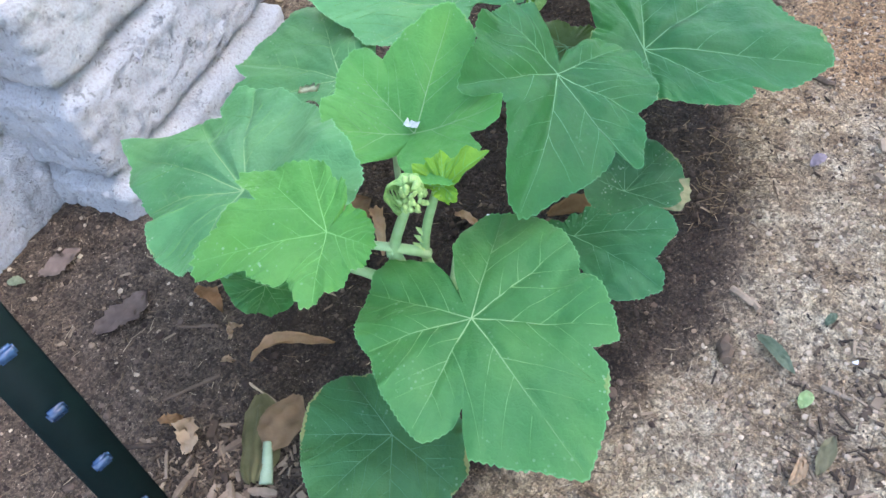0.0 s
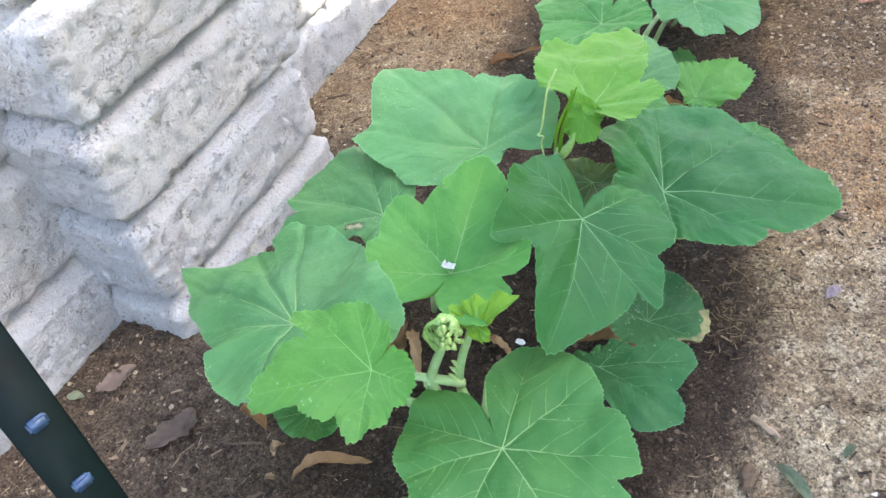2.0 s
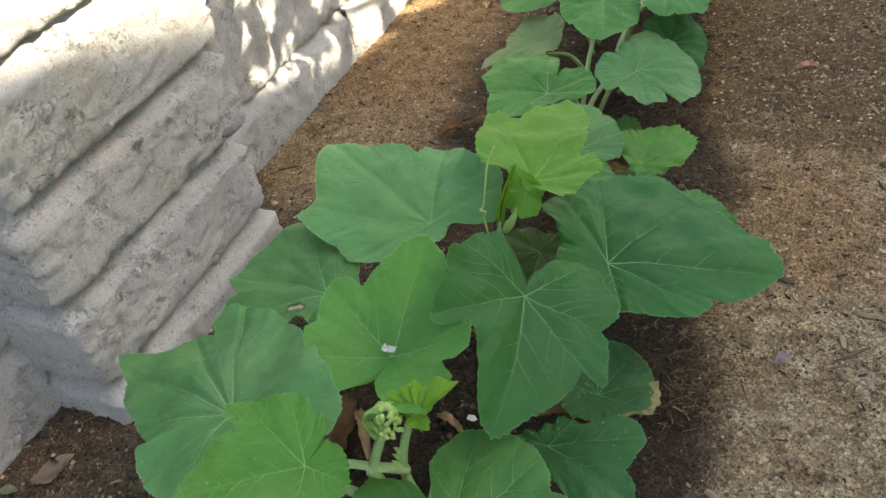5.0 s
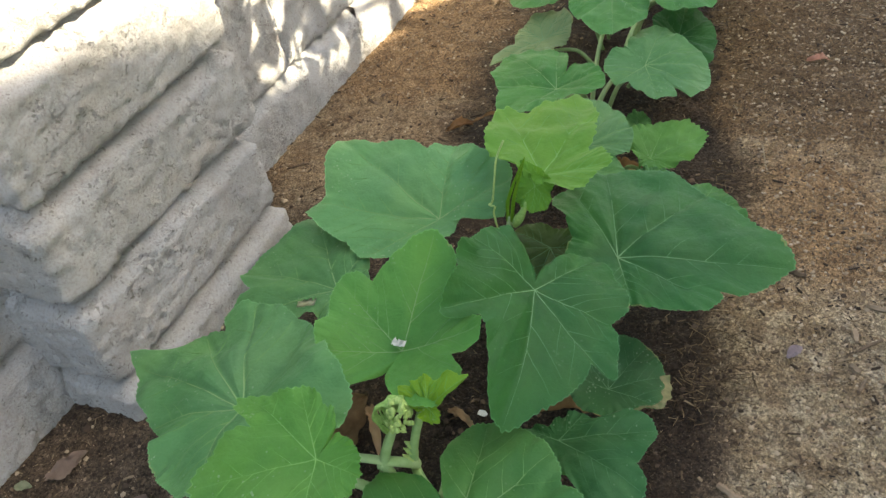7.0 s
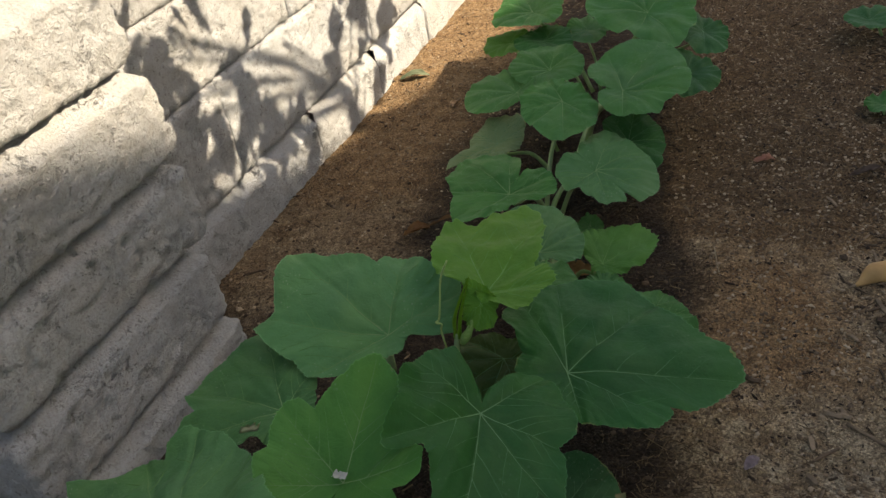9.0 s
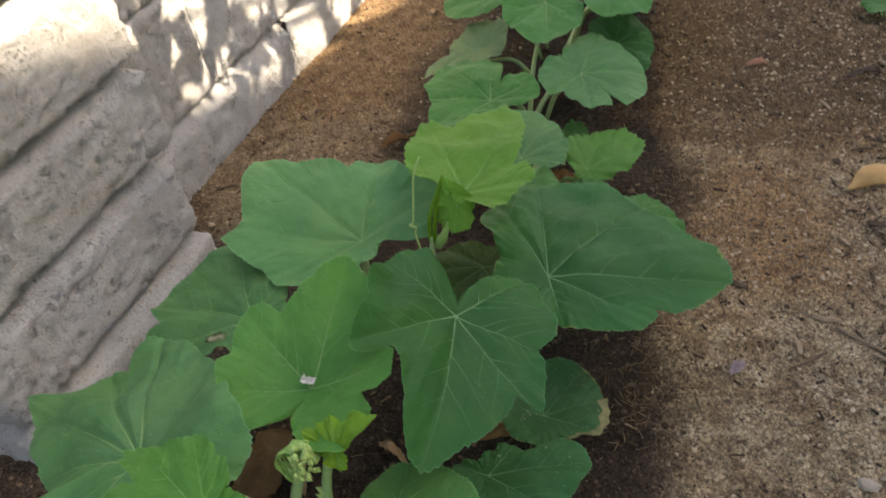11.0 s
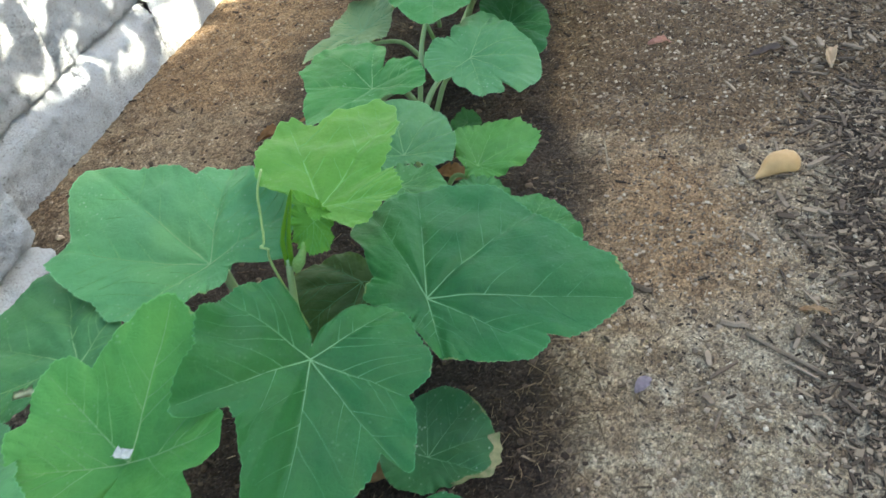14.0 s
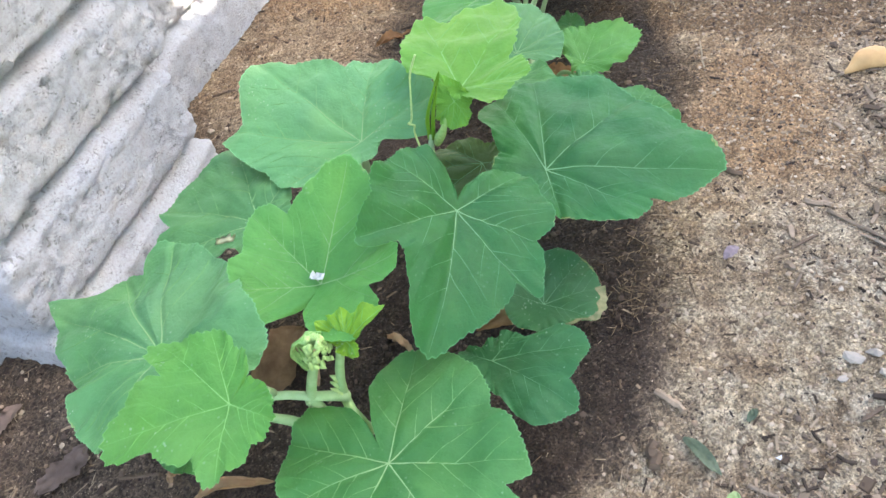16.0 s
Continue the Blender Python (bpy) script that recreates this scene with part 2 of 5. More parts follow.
def soil_material():
    n = Nodes("soil")
    p = n.world_place()
    broad, middle, fine = n.noise(p, 5, 4), n.noise(p, 26, 7, 0.72), n.noise(p, 150, 6, 0.75)
    grains = n.node("ShaderNodeTexVoronoi", Vector=p, Scale=230.0)
    sand = n.ramp(middle, ((0.36, (0.178, 0.127, 0.080)), (0.5, (0.388, 0.307, 0.203)), (0.64, (0.630, 0.535, 0.388))))
    warm = n.ramp(middle, ((0.3, (0.185, 0.107, 0.055)), (0.7, (0.420, 0.270, 0.148))))
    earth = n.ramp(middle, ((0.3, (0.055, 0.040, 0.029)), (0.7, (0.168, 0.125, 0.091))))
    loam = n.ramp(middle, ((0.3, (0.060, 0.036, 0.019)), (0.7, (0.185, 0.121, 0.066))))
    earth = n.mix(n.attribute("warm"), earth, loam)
    # Wet soil, darkened further: shade under the leaves is put into this tone.
    wet_shade = n.ramp(middle, ((0.3, (0.0135, 0.0088, 0.0063)), (0.7, (0.048, 0.032, 0.0235))))
    ash = n.mix(n.maths("MULTIPLY", n.maths("GREATER_THAN", broad, 0.5), n.maths("SUBTRACT", broad, 0.35)), sand, (0.37, 0.325, 0.26))
    stain = n.ramp(n.noise(p, 8.5, 6, 0.68), ((0.42, (0, 0, 0)), (0.58, (1, 1, 1))))
    ash = n.mix(n.maths("MULTIPLY", stain, 0.6), ash, n.mix(0.5, warm, (0.13, 0.095, 0.065)))
    chalk = n.ramp(n.noise(p, 14, 6, 0.7), ((0.55, (0, 0, 0)), (0.65, (1, 1, 1))))
    ash = n.mix(n.maths("MULTIPLY", chalk, 0.55), ash, (0.60, 0.53, 0.41))
    colour = n.mix(n.attribute("warm"), ash, warm)
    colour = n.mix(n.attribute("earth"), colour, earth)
    colour = n.mix(n.attribute("damp"), colour, wet_shade)
    speck = n.ramp(fine, ((0.38, (1, 1, 1)), (0.50, (0, 0, 0))))
    colour = n.mix(n.maths("MULTIPLY", speck, 0.75), colour, n.mix(0.75, colour, (0.02, 0.014, 0.01)))
    light = n.ramp(n.noise(p, 210, 5, 0.8), ((0.56, (0, 0, 0)), (0.66, (1, 1, 1))))
    colour = n.mix(n.maths("MULTIPLY", light, 0.42), colour, n.mix(0.4, colour, (0.58, 0.48, 0.36)))
    bright = n.maths("MULTIPLY", n.maths("LESS_THAN", grains.outputs["Distance"], 0.20), n.maths("GREATER_THAN", n.noise(p, 60, 3), 0.54))
    colour = n.mix(n.maths("MULTIPLY", n.maths("MULTIPLY", bright, 0.5), n.maths("SUBTRACT", 1.0, n.maths("MULTIPLY", n.attribute("damp"), 0.75))), colour, (0.56, 0.46, 0.34))
    clot = n.ramp(n.noise(p, 48, 5, 0.75), ((0.36, (1, 1, 1)), (0.45, (0, 0, 0))))
    colour = n.mix(n.maths("MULTIPLY", clot, 0.38), colour, n.mix(0.6, colour, (0.03, 0.02, 0.014)))
    for size, low, high in ((300.0, 0.64, 1.34), (560.0, 0.62, 1.34)):
        cell = n.node("ShaderNodeTexVoronoi", Vector=p, Scale=size).outputs["Color"]
        colour = n.mix(1.0, colour, n.ramp(cell, ((0.15, (low, low, low)), (0.85, (high, high, high * 0.96)))), "MULTIPLY")
    height = n.maths("ADD", n.maths("MULTIPLY", fine, 0.8), n.maths("ADD", n.maths("MULTIPLY", grains.outputs["Distance"], 0.5), middle))
    rough = n.maths("SUBTRACT", 0.95, n.maths("MULTIPLY", n.attribute("damp"), 0.22))
    return n.finish(colour, rough, n.bump(height, 1.0, 0.008), 0.2)


def block_material():
    """Split-face concrete blocks: warm grey cement, pitted and creased, with soil stain and pale bloom."""
    n = Nodes("split_concrete")
    p = n.world_place()
    broad, middle, fine = n.noise(p, 6, 4), n.noise(p, 34, 6, 0.7), n.noise(p, 240, 5, 0.7)
    long = n.tree.nodes.new("ShaderNodeVectorMath")
    long.operation = "MULTIPLY"
    n.tree.links.new(n.mix(0.035, p, n.node("ShaderNodeTexNoise", Vector=p, Scale=55.0).outputs["Color"]), long.inputs[0])
    long.inputs[1].default_value = (1.0, 0.5, 1.0)
    pits = n.node("ShaderNodeTexVoronoi", Vector=long.outputs[0], Scale=135.0)
    colour = n.ramp(broad, ((0.3, (0.420, 0.452, 0.475)), (0.5, (0.515, 0.553, 0.582)), (0.72, (0.588, 0.630, 0.664))))
    colour = n.mix(n.maths("MULTIPLY", middle, 0.42), colour, (0.455, 0.445, 0.425))
    rust = n.ramp(n.noise(p, 9, 5, 0.65), ((0.50, (0, 0, 0)), (0.68, (1, 1, 1))))
    colour = n.mix(n.maths("MULTIPLY", rust, 0.26), colour, (0.50, 0.45, 0.36))
    colour = n.mix(n.maths("MULTIPLY", n.chance(), 0.25), colour, (0.52, 0.48, 0.41))
    grit = n.ramp(fine, ((0.40, (1, 1, 1)), (0.52, (0, 0, 0))))
    colour = n.mix(n.maths("MULTIPLY", grit, 0.35), colour, (0.32, 0.295, 0.26))
    hole = n.maths("MULTIPLY", n.maths("LESS_THAN", pits.outputs["Distance"], 0.27), n.maths("GREATER_THAN", n.noise(p, 30, 4), 0.52))
    crease = n.ramp(n.noise(n.mix(0.06, p, n.node("ShaderNodeTexNoise", Vector=p, Scale=20.0).outputs["Color"]), 24, 5, 0.7), ((0.485, (0, 0, 0)), (0.50, (1, 1, 1)), (0.515, (0, 0, 0))))
    crease = n.maths("MULTIPLY", crease, n.maths("GREATER_THAN", n.noise(p, 13, 3), 0.55))
    colour = n.mix(n.maths("MULTIPLY", hole, 0.5), colour, (0.18, 0.165, 0.15))
    colour = n.mix(n.maths("MULTIPLY", crease, 0.22), colour, (0.22, 0.195, 0.165))
    height = n.maths("SUBTRACT", n.maths("ADD", n.maths("MULTIPLY", fine, 0.8), middle), n.maths("ADD", n.maths("MULTIPLY", hole, 1.3), n.maths("MULTIPLY", crease, 0.7)))
    return n.finish(colour, 0.92, n.bump(height, 1.0, 0.008), 0.2)


SOIL, BLOCK = soil_material(), block_material()


# ---- helpers for shapes ----
def thing(name, label, category, at=(0, 0, 0), group="", kind=""):
    ob = new(name)
    ob.location = at
    return tagged(ob, label, category, group, kind)


def finish_mesh(name, bm, material, smooth=True):
    me = bpy.data.meshes.new(name)
    bm.to_mesh(me)
    bm.free()
    me.materials.append(material)
    if smooth:
        me.polygons.foreach_set("use_smooth", [True] * len(me.polygons))
    return me


def part(name, bm, material, parent, label="", smooth=True):
    """Links a bmesh, given in world metres, as one mesh under a thing or a part."""
    ob = new(name, finish_mesh(name, bm, material, smooth))
    base = parent
    shift = Vector((0, 0, 0))
    while base:
        shift += base.location
        base = base.parent
    ob.data.transform(Matrix.Translation(-shift))
    ob.parent = parent
    return tagged(ob, label)


def single(name, bm, material, label, category, at, group="", kind="", smooth=True):
    """A thing of one mesh, given in world metres, with its origin at its base."""
    ob = new(name, finish_mesh(name, bm, material, smooth))
    ob.data.transform(Matrix.Translation(-Vector(at)))
    ob.location = at
    return tagged(ob, label, category, group, kind)


def tube(bm, points, radii, sides=7, rough=0.0):
    """A round, tapered stalk along points, with closed ends."""
    points = [Vector(p) for p in points]
    rings, side = [], None
    for k, p in enumerate(points):
        along = (points[min(k + 1, len(points) - 1)] - points[max(k - 1, 0)]).normalized()
        side = along.orthogonal().normalized() if side is None else (side - along * side.dot(along)).normalized()
        up = along.cross(side)
        r = radii[k] if isinstance(radii, (list, tuple)) else radii
        rings.append([bm.verts.new(p + (side * math.cos(a) + up * math.sin(a)) * r * (1 + rough * noise.noise(p * 60 + Vector((a, 0, 0)))))
                      for a in (2 * math.pi * s / sides for s in range(sides))])
    for a, b in zip(rings, rings[1:]):
        for s in range(sides):
            bm.faces.new((a[s], a[(s + 1) % sides], b[(s + 1) % sides], b[s]))
    bm.faces.new(rings[0][::-1])
    bm.faces.new(rings[-1])


def glide(points, steps=6):
    """Points on a smooth line through the given ones."""
    pts = [Vector(p) for p in points]
    pts = [pts[0] * 2 - pts[1]] + pts + [pts[-1] * 2 - pts[-2]]
    out = []
    for a, b, c, d in zip(pts, pts[1:], pts[2:], pts[3:]):
        for s in range(steps):
            t = s / steps
            out.append(0.5 * (2 * b + (c - a) * t + (2 * a - 5 * b + 4 * c - d) * t * t + (3 * b - a - 3 * c + d) * t ** 3))
    return out + [pts[-2]]


def smoothstep(a, b, x):
    t = min(1.0, max(0.0, (x - a) / (b - a)))
    return t * t * (3 - 2 * t)


# ---- the ground, one sheet to the horizon ----
def graded(low, high, step, far):
    """Coordinates that lie close together between low and high and spread out to far on both sides."""
    inner = list(np.arange(low, high + step / 2, step))
    reach, gap = [], step
    x = 0.0
    while x < far:
        gap *= 1.5
        x += gap
        reach.append(x)
    return [low - r for r in reversed(reach)] + inner + [high + r for r in reach]


def ground_height(x, y):
    p = Vector((x, y, 0))
    near = max(0.0, 1 - max(0.0, max(abs(x) - 1.2, abs(y - 1.4) - 2.2)) / 6)
    h = 0.011 * noise.noise(p * 3.1) + 0.006 * noise.noise(p * 9) + 0.0035 * noise.noise(p * 27) + 0.002 * noise.noise(p * 70)
    rough = 0.4 + 0.8 * smoothstep(0.30, 0.05, abs(x + 0.05))
    h += rough * 0.006 * abs(noise.noise(p * 38)) + rough * 0.0045 * noise.noise(p * 80) + (rough - 0.4) * 0.007 * noise.noise(p * 19)
    basin = -0.012 * smoothstep(0.30, 0.12, abs(x)) * smoothstep(0.1, 0.4, y)
    return h * near + basin + 0.004 * smoothstep(0.45, 0.7, x)


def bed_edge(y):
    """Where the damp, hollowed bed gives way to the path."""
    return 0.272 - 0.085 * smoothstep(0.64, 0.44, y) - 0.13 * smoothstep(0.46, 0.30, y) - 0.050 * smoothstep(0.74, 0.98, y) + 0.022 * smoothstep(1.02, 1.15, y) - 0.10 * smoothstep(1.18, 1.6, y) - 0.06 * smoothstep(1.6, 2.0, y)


def ground_marks(x, y):
    """How warm, how earthy and how damp and darkened the soil is at a place."""
    p = Vector((x, y, 0))
    wob = 0.05 * noise.noise(p * 6) + 0.035 * noise.noise(p * 17) + 0.02 * noise.noise(p * 50)
    ragged = 0.012 * noise.noise(p * 14) + 0.010 * noise.noise(p * 40) + 0.006 * noise.noise(p * 95)
    edge = bed_edge(y)
    earth = smoothstep(edge + 0.045, edge - 0.005, x + ragged)
    left = smoothstep(-0.28, -0.44, x + wob - 0.10 * smoothstep(0.55, 0.35, y))
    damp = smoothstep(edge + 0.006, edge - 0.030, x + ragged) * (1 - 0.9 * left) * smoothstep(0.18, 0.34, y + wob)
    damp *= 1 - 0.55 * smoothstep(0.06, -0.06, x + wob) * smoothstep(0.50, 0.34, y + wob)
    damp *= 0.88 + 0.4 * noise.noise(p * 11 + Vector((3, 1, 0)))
    back = smoothstep(-0.20, -0.36, x + wob * 1.4) * smoothstep(0.95, 1.15, y)
    # The patch round (0.36, 1.22) paints weak warm sunlight into the sand.
    warm = max(0.42 * back, 1.0 * smoothstep(0.26, 0.06, math.hypot((x - 0.36) * 1.1, (y - 1.22) * 0.75) + wob),
               0.9 * smoothstep(1.30, 1.50, y + wob * 2), 0.3 * smoothstep(0.10, 0.02, abs(x - 0.30 + wob)) * smoothstep(0.85, 1.05, y))
    # Far ground beside and right of the plants takes the darker earth colour.
    far_dark = smoothstep(1.38, 1.55, y + wob * 1.5) * smoothstep(-0.3, -0.1, x)
    earth = max(earth * (1 - 0.72 * back), 0.86 * far_dark, 0.92 * smoothstep(0.53, 0.63, x + wob * 1.3) * smoothstep(0.7, 0.95, y))
    # Under the mulch chips this mark only makes the ground darker.
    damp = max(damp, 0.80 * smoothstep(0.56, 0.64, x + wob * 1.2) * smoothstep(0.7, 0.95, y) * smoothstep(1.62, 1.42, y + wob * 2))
    return warm, earth, max(0.0, min(1.0, damp))


def build_ground():
    xs, ys = graded(-0.72, 0.95, 0.0075, 60), graded(0.08, 2.75, 0.009, 60)
    verts = [(x, y, ground_height(x, y)) for y in ys for x in xs]
    w = len(xs)
    faces = [(r * w + c, r * w + c + 1, r * w + w + c + 1, r * w + w + c) for r in range(len(ys) - 1) for c in range(w - 1)]
    me = bpy.data.meshes.new("ground")
    me.from_pydata(verts, [], faces)
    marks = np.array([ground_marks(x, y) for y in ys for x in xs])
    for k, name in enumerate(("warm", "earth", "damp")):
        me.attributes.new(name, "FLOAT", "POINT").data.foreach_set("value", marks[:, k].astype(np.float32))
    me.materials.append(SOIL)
    me.polygons.foreach_set("use_smooth", [True] * len(faces))
    return tagged(new("ground", me), "brown garden soil, damp round the plants, sandy beside them", "ground", kind="structure")


build_ground()


# ---- the block walls ----
def stone_block(x0, x1, y0, y1, z0, z1, cell, seed, corner_y0=False, corner_y1=False, chamfer=0.042):
    """A split-face block: its front looks to +x, with a sloped top edge, a bulging pitted face and rounded arrises."""
    nx, ny, nz = (max(3, int(round((b - a) / cell))) for a, b in ((x0, x1), (y0, y1), (z0, z1)))
    bm = bmesh.new()
    made = {}

    def vert(i, j, k):
        if (i, j, k) in made:
            return made[i, j, k]
        u, v, w = i / nx, j / ny, k / nz
        p = Vector((x0 + u * (x1 - x0), y0 + v * (y1 - y0), z0 + w * (z1 - z0)))
        ledge = (0.032 if chamfer > 0.01 else 0.012) / (z1 - z0)
        wave = 0.25 * ledge * noise.noise(Vector((p.x * 11, p.y * 11, z0 * 50)))
        top = chamfer * max(0.0, min(1.0, (w - 1 + ledge + wave) / ledge)) + 0.004 * smoothstep(0.05, 0.0, w)
        swell = 0.001 * (1 - (2 * w - 0.9) ** 2)
        q = p * 1.0 + Vector((seed * 3.1, seed * 1.7, 0))
        lump = 0.003 * noise.noise(q * 7) + 0.0024 * noise.noise(Vector((q.x, q.y * 0.7, q.z)) * 30) + 0.0034 * noise.noise(q * 58) + 0.0028 * noise.noise(q * 120)
        lump -= 0.0028 * smoothstep(0.30, 0.36, noise.noise(Vector((q.x, q.y * 0.7, q.z)) * 62 + Vector((9, 0, 0))))
        lump -= 0.0012 * smoothstep(0.20, 0.24, noise.noise(Vector((q.x, q.y * 0.5, q.z)) * 17 + Vector((3, 0, 0))))
        lump -= 0.006 * smoothstep(0.0, 0.4, noise.noise(q * 55 + Vector((0, 5, 0)))) * smoothstep(0.09, 0.0, w)
        lump *= 1 - 0.65 * smoothstep(1 - ledge, 1 - 0.6 * ledge, w)
        if i == nx or (corner_y0 and j == 0) or (corner_y1 and j == ny) or k in (0, nz):
            ends = min((p.y - y0) if corner_y0 else 9.0, (y1 - p.y) if corner_y1 else 9.0)
            edge = 0.006 * (1 - smoothstep(0, 0.014, ends))
            joint = 0.005 * (1 - smoothstep(0, 0.010, min(9.0 if corner_y0 else p.y - y0, 9.0 if corner_y1 else y1 - p.y)))
            if u > 0.5:
                p.x += (swell - top + lump - edge - joint) * smoothstep(0.5, 1.0, u)
            if corner_y0 and v < 0.5:
                p.y -= (swell - top + lump - 0.006 * (1 - smoothstep(0, 0.014, x1 - p.x))) * smoothstep(0.5, 0.0, v)
            if corner_y1 and v > 0.5:
                p.y += (swell - top + lump - 0.006 * (1 - smoothstep(0, 0.014, x1 - p.x))) * smoothstep(0.5, 1.0, v)
        if k == nz:
            p.z += 0.002 * noise.noise(q * 50)
        made[i, j, k] = bm.verts.new(p)
        return made[i, j, k]

    for j in range(ny):
        for k in range(nz):
            bm.faces.new([vert(nx, a, b) for a, b in ((j, k), (j + 1, k), (j + 1, k + 1), (j, k + 1))])
            bm.faces.new([vert(0, a, b) for a, b in ((j, k), (j, k + 1), (j + 1, k + 1), (j + 1, k))])
    for i in range(nx):
        for k in range(nz):
            bm.faces.new([vert(a, 0, b) for a, b in ((i, k), (i + 1, k), (i + 1, k + 1), (i, k + 1))])
            bm.faces.new([vert(a, ny, b) for a, b in ((i, k), (i, k + 1), (i + 1, k + 1), (i + 1, k))])
        for j in range(ny):
            bm.faces.new([vert(a, b, nz) for a, b in ((i, j), (i + 1, j), (i + 1, j + 1), (i, j + 1))])
            bm.faces.new([vert(a, b, 0) for a, b in ((i, j), (i, j + 1), (i + 1, j + 1), (i + 1, j))])
    return bm


def wall_piece(parent, bm, label=""):
    return part("block", bm, BLOCK, parent, label)


def build_walls():
    pier = thing("wall_pier", "projecting stack of pale grey split-face concrete blocks", "wall", (-0.7, 0.76, 0), kind="structure")
    courses = ((-0.06, 0.080, -0.521, 0.520, 0.975), (0.082, 0.236, -0.528, 0.524, 0.968), (0.238, 0.388, -0.530, 0.531, 0.995), (0.390, 0.546, -0.529, 0.548, 0.995), (0.548, 0.70, -0.540, 0.556, 0.99))
    for k, (z0, z1, face, y0, y1) in enumerate(courses):
        wall_piece(pier, stone_block(-0.98, face, y0, y1, z0, z1, 0.005, k + 1, True, True))
    near = thing("wall_near", "pale grey split-face concrete retaining wall", "wall", (-0.8, 0.1, 0), kind="structure")
    far = thing("wall_far", "pale grey split-face concrete retaining wall, sunlit and leaf-shadowed", "wall", (-0.8, 2.5, 0), kind="structure")
    for k, (z0, z1) in enumerate(((-0.06, 0.145), (0.147, 0.330), (0.332, 0.50), (0.502, 0.66))):
        y = 0.518 - (0.26 if k % 2 else 0.5)
        last = 0.540 + 0.01 * k
        for piece in range(4):
            wall_piece(near, stone_block(-1.0, -0.668 - 0.010 * k, y, last, z0, z1, 0.006 if piece < 2 else 0.03, 20 + 5 * k + piece))
            last, y = y - 0.002, y - 0.5
    for k, (z0, z1, first, step) in enumerate(((-0.06, 0.134, 1.60, 0.36), (0.136, 0.350, 1.31, 0.67), (0.352, 0.52, 1.63, 0.64), (0.522, 0.69, 1.33, 0.66), (0.692, 0.86, 1.65, 0.66))):
        y0, y1 = 0.965, first
        for piece in range(6):
            wall_piece(far, stone_block(-1.0, -0.680 - 0.008 * k, y0, y1, z0, z1, 0.007 if piece < 2 else 0.014, 50 + 7 * k + piece, chamfer=0.030 if k == 0 else 0.006))
            y0, y1 = y1 + 0.002, y1 + step
    part("core", stone_block(-0.99, -0.725, 0.97, 4.4, -0.05, 0.82, 0.08, 90, chamfer=0.0), BLOCK, far)
    part("core", stone_block(-0.99, -0.715, -1.2, 0.53, -0.05, 0.64, 0.08, 91, chamfer=0.0), BLOCK, near)


build_walls()

# Unseen wall, added behind the camera's right shoulder; its sloping eave shades the bed.
SHADE_EDGE_A = Vector((-0.56, 0.633, 0.540)) + 8.0 * TO_SUN
SHADE_EDGE_B = Vector((-0.686, 1.66, 0.0)) + 8.0 * TO_SUN


def build_shade_wall():
    house = thing("house", "unseen plain wall with a sloping top, added to shade the bed", "house", (SHADE_EDGE_A.x, SHADE_EDGE_A.y, 0))
    along = SHADE_EDGE_B - SHADE_EDGE_A
    bm = bmesh.new()
    low, high = SHADE_EDGE_A - along * 5, SHADE_EDGE_A + along * 5.2
    thick = Vector((0.3, 0, 0))
    corners = [Vector((low.x, low.y, -0.1)), Vector((high.x, high.y, -0.1)), high, low]
    front = [bm.verts.new(c) for c in corners]
    behind = [bm.verts.new(c + thick) for c in corners]
    bm.faces.new(front)
    bm.faces.new(behind[::-1])
    for a in range(4):
        b = (a + 1) % 4
        bm.faces.new((front[b], front[a], behind[a], behind[b]))
    part("wall", bm, PLASTER, house, smooth=False)


build_shade_wall()


